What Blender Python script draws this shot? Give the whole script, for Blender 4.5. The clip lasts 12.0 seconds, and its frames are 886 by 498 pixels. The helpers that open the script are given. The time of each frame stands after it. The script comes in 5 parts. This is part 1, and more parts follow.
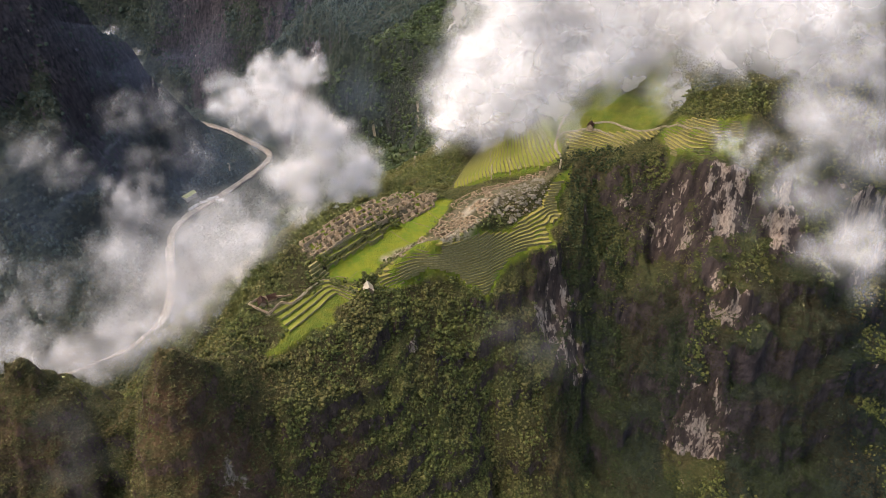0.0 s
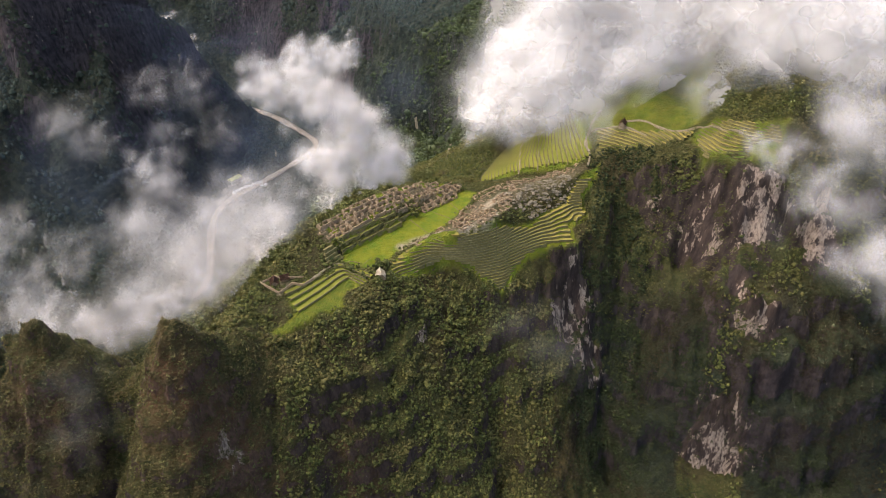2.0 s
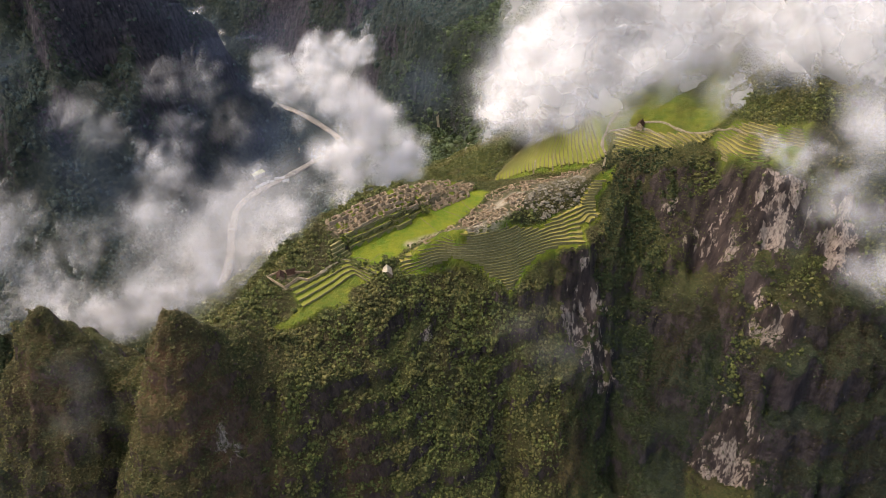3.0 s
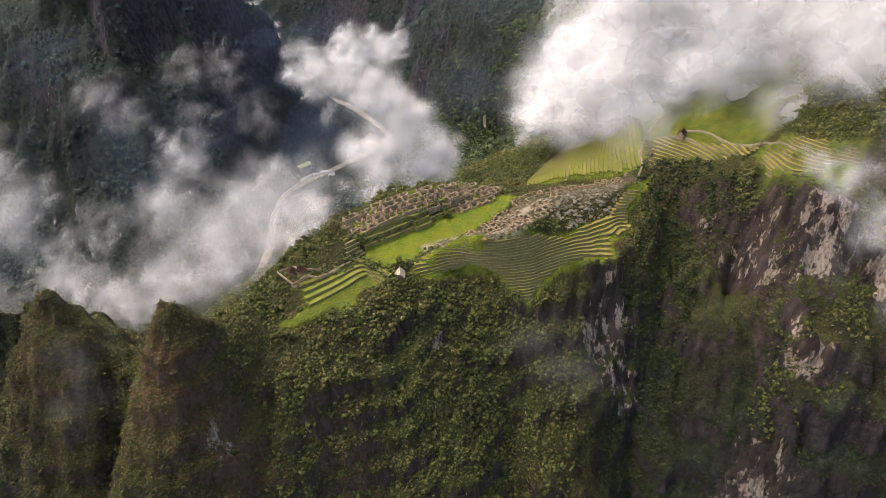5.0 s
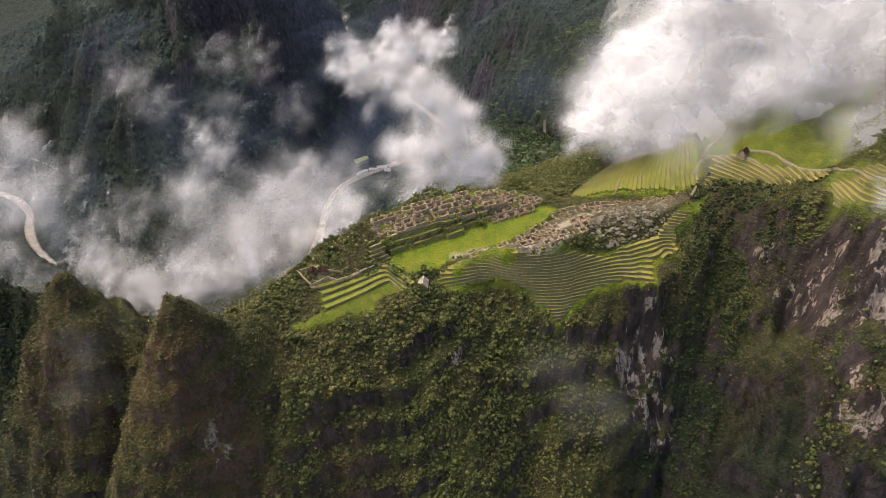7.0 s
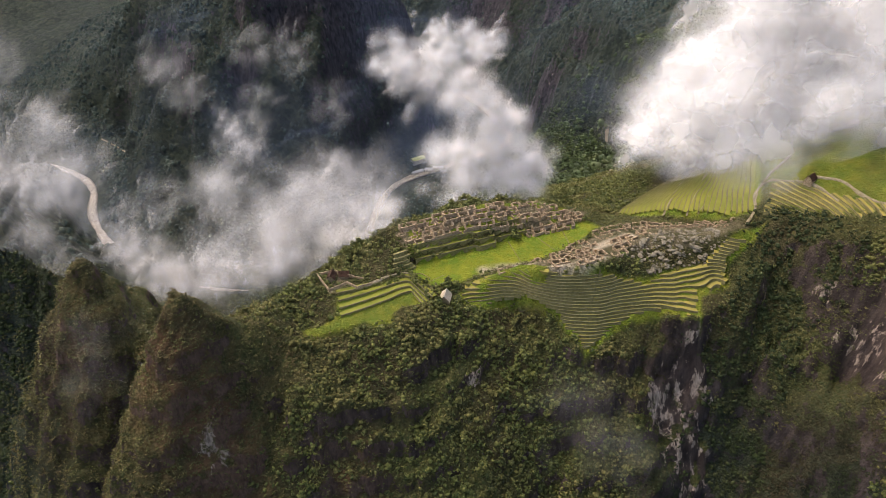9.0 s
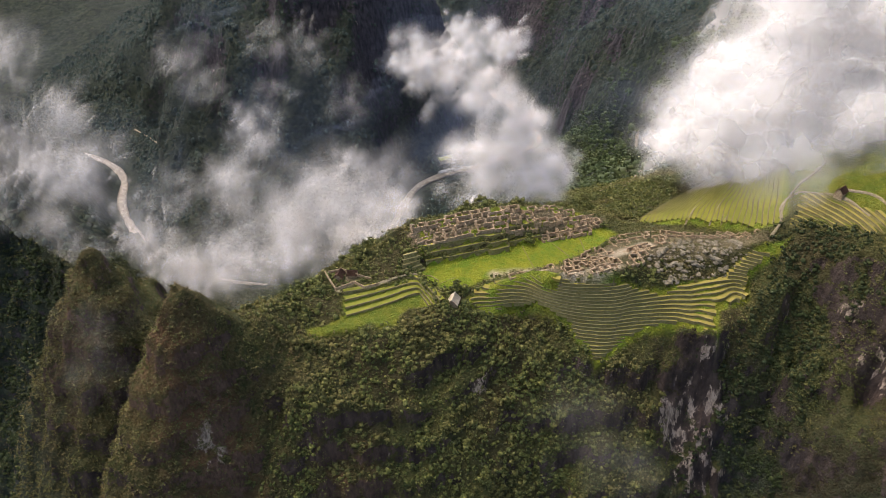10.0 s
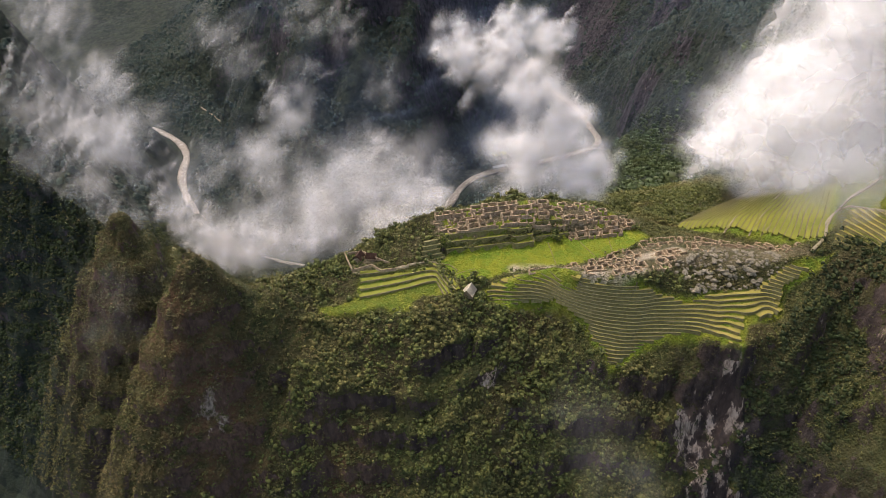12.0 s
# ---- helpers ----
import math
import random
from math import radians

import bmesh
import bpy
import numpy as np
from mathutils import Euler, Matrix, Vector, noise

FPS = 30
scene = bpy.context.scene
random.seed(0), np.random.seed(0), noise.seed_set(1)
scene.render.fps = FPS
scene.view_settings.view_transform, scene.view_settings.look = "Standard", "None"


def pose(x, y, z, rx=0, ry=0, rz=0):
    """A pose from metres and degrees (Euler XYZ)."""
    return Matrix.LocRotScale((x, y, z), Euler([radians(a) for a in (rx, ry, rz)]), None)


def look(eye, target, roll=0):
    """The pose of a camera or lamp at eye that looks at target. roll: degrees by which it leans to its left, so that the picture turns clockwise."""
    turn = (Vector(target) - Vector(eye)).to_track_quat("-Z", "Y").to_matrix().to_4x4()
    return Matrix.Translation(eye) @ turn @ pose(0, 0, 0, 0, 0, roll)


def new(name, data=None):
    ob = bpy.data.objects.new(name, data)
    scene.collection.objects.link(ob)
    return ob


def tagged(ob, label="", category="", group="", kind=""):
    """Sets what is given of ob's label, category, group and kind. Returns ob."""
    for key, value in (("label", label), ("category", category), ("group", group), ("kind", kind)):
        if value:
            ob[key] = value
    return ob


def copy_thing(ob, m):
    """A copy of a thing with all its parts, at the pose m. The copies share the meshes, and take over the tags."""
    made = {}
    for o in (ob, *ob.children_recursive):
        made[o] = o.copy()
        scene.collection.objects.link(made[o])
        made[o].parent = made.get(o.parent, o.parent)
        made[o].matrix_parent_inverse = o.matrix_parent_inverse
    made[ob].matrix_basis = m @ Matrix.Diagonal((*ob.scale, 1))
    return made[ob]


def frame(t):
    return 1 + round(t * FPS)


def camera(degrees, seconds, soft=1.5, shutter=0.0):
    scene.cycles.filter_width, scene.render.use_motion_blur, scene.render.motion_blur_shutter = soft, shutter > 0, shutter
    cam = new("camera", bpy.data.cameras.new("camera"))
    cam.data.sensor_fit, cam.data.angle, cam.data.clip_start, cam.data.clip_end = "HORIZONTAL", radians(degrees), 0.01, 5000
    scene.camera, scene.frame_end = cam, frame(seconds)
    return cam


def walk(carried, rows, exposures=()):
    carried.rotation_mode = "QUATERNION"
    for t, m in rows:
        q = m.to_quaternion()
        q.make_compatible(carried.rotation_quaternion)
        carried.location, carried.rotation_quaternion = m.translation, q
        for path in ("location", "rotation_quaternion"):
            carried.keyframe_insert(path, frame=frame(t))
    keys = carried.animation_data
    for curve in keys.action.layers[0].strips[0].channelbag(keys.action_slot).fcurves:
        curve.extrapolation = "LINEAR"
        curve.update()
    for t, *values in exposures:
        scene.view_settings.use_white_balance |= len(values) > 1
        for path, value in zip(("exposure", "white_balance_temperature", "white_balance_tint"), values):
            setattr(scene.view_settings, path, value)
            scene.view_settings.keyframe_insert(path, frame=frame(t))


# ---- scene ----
cam = camera(65.3, 12.0, soft=0.55)
METRES, EYE, TILT, LEAN, TURN = 240.0, 300.0, -35.5, 0.0, 0.0
ROWS = [
    (0.0, 0.0, 0.0, 0.0, -0.0, 0.0, -0.0),
    (0.5, 0.0351, 0.0068, -0.0081, 1.06, -0.02, -0.84),
    (1.0, 0.0702, 0.014, -0.0158, 2.14, -0.06, -1.68),
    (1.5, 0.1047, 0.0223, -0.0229, 3.24, -0.11, -2.51),
    (2.0, 0.1394, 0.0328, -0.0287, 4.35, -0.19, -3.31),
    (2.5, 0.1737, 0.0481, -0.0308, 5.49, -0.27, -4.05),
    (3.0, 0.2077, 0.0686, -0.0297, 6.62, -0.34, -4.77),
    (5.0, 0.3366, 0.1876, 0.0071, 11.44, -0.98, -7.98),
    (5.5, 0.3614, 0.2246, 0.02, 12.83, -1.23, -9.01),
    (6.0, 0.3848, 0.2635, 0.0342, 14.24, -1.49, -10.02),
    (6.5, 0.4061, 0.3028, 0.0492, 15.66, -1.78, -11.03),
    (7.0, 0.425, 0.3425, 0.064, 17.05, -2.07, -12.04),
    (9.0, 0.4906, 0.5036, 0.1267, 22.78, -3.46, -15.82),
    (9.5, 0.5077, 0.5414, 0.1414, 24.2, -3.86, -16.73),
    (10.0, 0.5294, 0.573, 0.1518, 25.65, -4.33, -17.69),
    (10.5, 0.5537, 0.6, 0.1582, 27.09, -4.82, -18.67),
    (11.0, 0.5791, 0.6239, 0.1622, 28.55, -5.39, -19.63),
    (11.5, 0.6062, 0.6457, 0.1656, 30.03, -5.94, -20.54),
    (12.0, 0.6329, 0.6659, 0.1679, 31.51, -6.51, -21.48),
]
walk(cam, [(t, pose(0, 0, EYE, TILT, LEAN, TURN) @ pose(METRES * x, METRES * y, METRES * z, 90 + pitch, roll, yaw)) for t, x, y, z, yaw, pitch, roll in ROWS], exposures=[(0.0, 0.45, 7150, 14.5), (12.0, 0.45, 7150, 14.5)])

# ---- world, sun, exposure ----
world = bpy.data.worlds.new("sky")
scene.world = world
world.use_nodes = True
wn = world.node_tree
for n in list(wn.nodes):
    wn.nodes.remove(n)
w_sky = wn.nodes.new("ShaderNodeTexSky")
w_sky.sky_type = "NISHITA"
w_sky.sun_disc = False
w_sky.sun_elevation, w_sky.sun_rotation = radians(58), radians(-70)
w_sky.air_density, w_sky.dust_density, w_sky.ozone_density = 1.0, 4.0, 1.0
w_bg = wn.nodes.new("ShaderNodeBackground")
w_bg.inputs["Strength"].default_value = 0.22
w_out = wn.nodes.new("ShaderNodeOutputWorld")
wn.links.new(w_sky.outputs["Color"], w_bg.inputs["Color"])
wn.links.new(w_bg.outputs["Background"], w_out.inputs["Surface"])
sun = new("sun", bpy.data.lights.new("sun", "SUN"))
sun.data.energy, sun.data.angle, sun.data.color = 1.3, radians(16), (1.0, 0.94, 0.84)
sun.matrix_world = look((-500, 330, 950), (0, 520, 0))
scene.cycles.transparent_max_bounces = 90

# ---- materials ----
class Nodes:
    """A small helper to write node materials."""

    def __init__(self, name):
        self.mat = bpy.data.materials.new(name)
        self.mat.use_nodes = True
        self.t = self.mat.node_tree
        self.bsdf = self.t.nodes["Principled BSDF"]
        self.out = self.t.nodes["Material Output"]
        self.bsdf.inputs["Specular IOR Level"].default_value = 0.25

    def link(self, a, b):
        self.t.links.new(a, b)

    def node(self, kind, **values):
        n = self.t.nodes.new(kind)
        for k, v in values.items():
            setattr(n, k, v)
        return n

    def put(self, socket, v):
        if isinstance(v, (int, float)):
            socket.default_value = v
        elif isinstance(v, tuple):
            socket.default_value = (*v, 1.0) if len(v) == 3 and socket.type == "RGBA" else v
        else:
            self.link(v, socket)

    def place(self, scale=(1, 1, 1)):
        g = self.node("ShaderNodeNewGeometry")
        m = self.node("ShaderNodeMapping")
        m.inputs["Scale"].default_value = scale
        self.link(g.outputs["Position"], m.inputs["Vector"])
        return m.outputs["Vector"]

    def noise(self, scale, detail=4.0, rough=0.55, vec=None, stretch=(1, 1, 1)):
        n = self.node("ShaderNodeTexNoise")
        n.inputs["Scale"].default_value, n.inputs["Detail"].default_value, n.inputs["Roughness"].default_value = scale, detail, rough
        self.link(vec if vec is not None else self.place(stretch), n.inputs["Vector"])
        return n.outputs["Fac"]

    def ramp(self, fac, lo, hi, a=0.0, b=1.0):
        n = self.node("ShaderNodeMapRange")
        n.interpolation_type = "SMOOTHSTEP"
        for i, v in enumerate((lo, hi, a, b)):
            n.inputs[i + 1].default_value = v
        self.put(n.inputs[0], fac)
        return n.outputs[0]

    def mix(self, fac, a, b):
        n = self.node("ShaderNodeMix", data_type="RGBA")
        self.put(n.inputs[0], fac)
        self.put(n.inputs[6], a)
        self.put(n.inputs[7], b)
        return n.outputs[2]

    def math(self, op, a, b=0.0, c=0.0):
        n = self.node("ShaderNodeMath", operation=op)
        for s, v in zip(n.inputs, (a, b, c)):
            self.put(s, v)
        return n.outputs[0]

    def attr(self, name):
        return self.node("ShaderNodeAttribute", attribute_name=name).outputs["Fac"]

    def up(self):
        g = self.node("ShaderNodeNewGeometry")
        s = self.node("ShaderNodeSeparateXYZ")
        self.link(g.outputs["Normal"], s.inputs[0])
        return s.outputs["Z"]

    def island(self):
        return self.node("ShaderNodeNewGeometry").outputs["Random Per Island"]

    def bump(self, height, strength, distance):
        n = self.node("ShaderNodeBump")
        n.inputs["Strength"].default_value, n.inputs["Distance"].default_value = strength, distance
        self.link(height, n.inputs["Height"])
        self.link(n.outputs["Normal"], self.bsdf.inputs["Normal"])

    def done(self, colour, rough=0.9):
        self.put(self.bsdf.inputs["Base Color"], colour)
        self.put(self.bsdf.inputs["Roughness"], rough)
        return self.mat


def ground_material():
    m = Nodes("mountain_ground")
    fine, mid, wide = m.noise(0.55, 6, 0.65), m.noise(0.09, 5, 0.6), m.noise(0.018, 4, 0.55)
    streak = m.noise(0.16, 6, 0.62, stretch=(1, 1, 0.22))
    crack = m.noise(0.5, 5, 0.7, stretch=(1, 1, 0.3))
    # scrub and low grass between the trees: rounded tufts a metre or two across
    tuft = m.node("ShaderNodeTexVoronoi")
    tuft.inputs["Scale"].default_value = 0.62
    m.link(m.place(), tuft.inputs["Vector"])
    shade = m.node("ShaderNodeSeparateColor")
    m.link(tuft.outputs["Color"], shade.inputs[0])
    scrub = m.mix(m.ramp(mid, 0.35, 0.65), (0.036, 0.043, 0.013), (0.074, 0.076, 0.022))
    scrub = m.mix(m.ramp(shade.outputs[0], 0.2, 0.9, 0, 0.75), scrub, (0.088, 0.083, 0.029))
    scrub = m.mix(m.ramp(shade.outputs[1], 0.75, 0.95, 0, 0.8), scrub, (0.040, 0.058, 0.016))
    scrub = m.mix(m.ramp(wide, 0.42, 0.66, 0, 0.65), scrub, (0.061, 0.045, 0.021))
    scrub = m.mix(m.math("MULTIPLY", m.attr("rust"), m.ramp(mid, 0.32, 0.62)), scrub, (0.125, 0.060, 0.034))
    # closed forest: crowns some eight metres across, distance haze put into their blue-green
    crowns = m.node("ShaderNodeTexVoronoi")
    crowns.inputs["Scale"].default_value = 0.13
    m.link(m.place(), crowns.inputs["Vector"])
    tint = m.node("ShaderNodeSeparateColor")
    m.link(crowns.outputs["Color"], tint.inputs[0])
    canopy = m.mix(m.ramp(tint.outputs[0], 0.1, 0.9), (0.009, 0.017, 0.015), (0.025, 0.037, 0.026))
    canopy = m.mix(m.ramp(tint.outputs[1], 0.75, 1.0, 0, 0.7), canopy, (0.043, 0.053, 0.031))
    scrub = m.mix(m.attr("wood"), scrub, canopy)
    # bare granite: dark weathered, pale where it broke away
    rock = m.mix(m.ramp(streak, 0.3, 0.7), (0.027, 0.020, 0.019), (0.092, 0.066, 0.056))
    # purple-grey rock under this mask, haze and cliff shade put into its colour
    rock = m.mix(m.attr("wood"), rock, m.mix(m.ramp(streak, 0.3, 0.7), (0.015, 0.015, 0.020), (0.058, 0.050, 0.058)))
    pale = m.mix(m.ramp(crack, 0.3, 0.65), (0.13, 0.095, 0.076), (0.47, 0.375, 0.30))
    is_pale = m.ramp(m.math("MULTIPLY_ADD", m.attr("bare"), 0.24, m.noise(0.11, 7, 0.7, stretch=(1, 1, 0.3))), 0.655, 0.70)
    rock = m.mix(m.math("MULTIPLY", m.attr("rust"), 0.85), rock, m.mix(m.ramp(crack, 0.35, 0.65), (0.090, 0.050, 0.034), (0.205, 0.118, 0.078)))
    rock = m.mix(is_pale, rock, pale)
    steep = m.math("ADD", m.math("MULTIPLY_ADD", m.up(), -1.1, 0.48), m.math("MULTIPLY", m.math("SUBTRACT", m.noise(0.10, 8, 0.75), 0.5), 1.7))
    is_rock = m.ramp(m.math("MULTIPLY_ADD", m.attr("crag"), 0.38, m.math("MULTIPLY_ADD", m.attr("bare"), 0.30, m.math("MULTIPLY_ADD", m.attr("wood"), -0.14, steep))), 0.02, 0.12)
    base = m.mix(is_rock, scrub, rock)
    # mown turf
    turf = m.mix(m.ramp(mid, 0.3, 0.7), (0.118, 0.205, 0.013), (0.245, 0.268, 0.019))
    turf = m.mix(m.ramp(fine, 0.35, 0.8, 0, 0.5), turf, (0.190, 0.185, 0.028))
    base = m.mix(m.attr("turf"), base, turf)
    # trodden earth and gravel
    dirt = m.mix(m.ramp(fine, 0.3, 0.7), (0.105, 0.088, 0.045), (0.235, 0.190, 0.125))
    base = m.mix(m.attr("dirt"), base, dirt)
    base = m.mix(m.attr("spoil"), base, m.mix(m.ramp(fine, 0.3, 0.7), (0.30, 0.245, 0.165), (0.52, 0.45, 0.34)))
    relief = m.math("SUBTRACT", m.math("ADD", crack, fine), m.math("MULTIPLY", m.math("MULTIPLY", tuft.outputs["Distance"], m.math("SUBTRACT", 1.0, is_rock)), 0.7))
    m.bump(m.math("SUBTRACT", relief, m.math("MULTIPLY", m.math("MULTIPLY", crowns.outputs["Distance"], m.attr("wood")), 1.3)), 1.0, 2.2)
    return m.done(base)


def leaf_material(name, dark, mid_c, light, dry):
    """Leaves whose colour differs from clump to clump and from place to place."""
    m = Nodes(name)
    r = m.island()
    wide, fine = m.noise(0.02, 3, 0.5), m.noise(0.9, 3, 0.6)
    c = m.mix(m.ramp(r, 0.1, 0.7), dark, mid_c)
    c = m.mix(m.ramp(r, 0.80, 1.0, 0, 0.5), c, light)
    c = m.mix(m.math("MULTIPLY", m.ramp(wide, 0.45, 0.65), m.ramp(r, 0.2, 0.6, 0.2, 0.8)), c, dry)
    c = m.mix(m.ramp(fine, 0.35, 0.7, 0.0, 0.55), c, light)
    return m.done(c, 0.75)


def stone_material(name, low, high, spot, size=0.6):
    m = Nodes(name)
    a, b, w = m.noise(size, 5, 0.6), m.noise(size * 4, 4, 0.65), m.noise(size * 0.12, 3, 0.5)
    c = m.mix(m.ramp(a, 0.3, 0.7), low, high)
    c = m.mix(m.ramp(b, 0.45, 0.75, 0, 0.6), c, spot)
    c = m.mix(m.ramp(w, 0.4, 0.7, 0, 0.35), c, low)
    m.bump(b, 0.7, 0.25)
    return m.done(c, 0.92)


def turf_material(name, a, b, dry):
    m = Nodes(name)
    c = m.mix(m.ramp(m.noise(0.06, 4, 0.6), 0.3, 0.7), a, b)
    c = m.mix(m.ramp(m.noise(0.5, 5, 0.65), 0.4, 0.75, 0, 0.6), c, dry)
    m.bump(m.noise(2.0, 3, 0.6), 0.5, 0.3)
    return m.done(c, 0.9)


def thatch_material(name, a, b):
    m = Nodes(name)
    n = m.noise(1.6, 5, 0.7, stretch=(1, 1, 0.25))
    m.bump(n, 0.6, 0.2)
    return m.done(m.mix(m.ramp(n, 0.3, 0.7), a, b), 0.95)


def water_material():
    m = Nodes("silty_water")
    n, f = m.noise(0.03, 5, 0.6), m.noise(0.22, 5, 0.7)
    c = m.mix(m.ramp(n, 0.3, 0.7), (0.15, 0.130, 0.098), (0.22, 0.190, 0.150))
    c = m.mix(m.ramp(f, 0.50, 0.66), c, (0.47, 0.44, 0.40))
    m.bump(f, 0.4, 0.6)
    return m.done(c, 0.35)


MAT_GROUND = ground_material()
MAT_LEAF = leaf_material("forest_leaves", (0.028, 0.044, 0.013), (0.087, 0.104, 0.026), (0.179, 0.178, 0.050), (0.137, 0.112, 0.040))
MAT_SHRUB = leaf_material("scrub_leaves", (0.026, 0.033, 0.011), (0.083, 0.093, 0.026), (0.201, 0.195, 0.063), (0.120, 0.083, 0.038))
# distance haze is put into these leaves: dark, with little red
MAT_FAR_LEAF = leaf_material("hazed_forest_leaves", (0.008, 0.018, 0.018), (0.020, 0.036, 0.029), (0.043, 0.065, 0.042), (0.033, 0.045, 0.035))
MAT_RED_SHRUB = leaf_material("heath_leaves", (0.036, 0.031, 0.013), (0.090, 0.076, 0.028), (0.160, 0.150, 0.052), (0.105, 0.066, 0.032))
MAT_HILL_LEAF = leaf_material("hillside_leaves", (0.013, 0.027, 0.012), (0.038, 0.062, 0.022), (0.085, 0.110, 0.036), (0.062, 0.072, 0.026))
# brown scrub with the cloud shade of the lower cliffs put into its tone
MAT_BROWN_SCRUB = leaf_material("shaded_cliff_leaves", (0.015, 0.014, 0.008), (0.037, 0.031, 0.014), (0.076, 0.065, 0.027), (0.053, 0.034, 0.019))
# shade of the gorge and the left ridge is put into this leaf colour
MAT_SHADED_LEAF = leaf_material("shaded_gully_leaves", (0.010, 0.018, 0.007), (0.024, 0.037, 0.011), (0.056, 0.072, 0.021), (0.040, 0.042, 0.016))
MAT_BARK = stone_material("bark", (0.06, 0.045, 0.03), (0.12, 0.10, 0.075), (0.16, 0.14, 0.11), 2.0)
MAT_STONE = stone_material("granite_masonry", (0.198, 0.142, 0.084), (0.432, 0.324, 0.210), (0.624, 0.498, 0.354), 0.7)
MAT_WALL = stone_material("mossy_terrace_stone", (0.142, 0.131, 0.043), (0.263, 0.230, 0.097), (0.351, 0.302, 0.161), 0.5)
MAT_BOULDER = stone_material("grey_granite", (0.115, 0.100, 0.065), (0.235, 0.205, 0.150), (0.36, 0.325, 0.265), 0.8)
MAT_TURF = turf_material("terrace_turf", (0.188, 0.174, 0.035), (0.281, 0.243, 0.054), (0.281, 0.211, 0.081))
MAT_FIELD = turf_material("field_turf", (0.140, 0.168, 0.020), (0.218, 0.224, 0.031), (0.218, 0.185, 0.047))
MAT_THATCH = thatch_material("pale_thatch", (0.55, 0.48, 0.36), (0.74, 0.67, 0.53))
MAT_THATCH_OLD = thatch_material("weathered_thatch", (0.060, 0.032, 0.022), (0.120, 0.070, 0.048))
MAT_PATH = stone_material("worn_path", (0.15, 0.125, 0.070), (0.29, 0.245, 0.165), (0.40, 0.355, 0.27), 0.6)
MAT_ROAD = stone_material("packed_earth", (0.13, 0.110, 0.072), (0.22, 0.19, 0.135), (0.28, 0.25, 0.19), 0.3)
MAT_COPING = stone_material("terrace_coping", (0.100, 0.092, 0.040), (0.160, 0.142, 0.074), (0.22, 0.198, 0.130), 0.8)
MAT_WATER = water_material()
MAT_ROOF_GREEN = stone_material("painted_sheet_roof", (0.24, 0.27, 0.10), (0.36, 0.38, 0.16), (0.42, 0.42, 0.24), 0.3)
MAT_ROOF_GREY = stone_material("grey_sheet_roof", (0.26, 0.27, 0.28), (0.42, 0.43, 0.44), (0.5, 0.5, 0.5), 0.3)
MAT_PLASTER = stone_material("plaster", (0.45, 0.42, 0.36), (0.60, 0.57, 0.50), (0.66, 0.64, 0.58), 0.4)

# ---- the lie of the land ----
def lattice(ix, iy, seed):
    h = (ix * 374761393 + iy * 668265263 + seed * 974711) & 0x7FFFFFFF
    h = ((h ^ (h >> 13)) * 1274126177) & 0x7FFFFFFF
    return ((h ^ (h >> 16)) & 0xFFFF) / 65535.0


def value_noise(x, y, seed=0):
    ix, iy = np.floor(x).astype(np.int64), np.floor(y).astype(np.int64)
    fx, fy = x - ix, y - iy
    fx, fy = fx * fx * fx * (fx * (fx * 6 - 15) + 10), fy * fy * fy * (fy * (fy * 6 - 15) + 10)
    a, b = lattice(ix, iy, seed), lattice(ix + 1, iy, seed)
    c, d = lattice(ix, iy + 1, seed), lattice(ix + 1, iy + 1, seed)
    return (a + (b - a) * fx) * (1 - fy) + (c + (d - c) * fx) * fy


def fbm(x, y, size, octaves=4, seed=0):
    """Noise from -1 to 1 with that wavelength in metres."""
    total, weight, out = 0.0, 1.0, 0.0
    for k in range(octaves):
        out = out + weight * (2 * value_noise(x / size + 17.3 * k, y / size - 9.1 * k, seed + k) - 1)
        total, weight, size = total + weight, weight * 0.5, size * 0.5
    return out / total


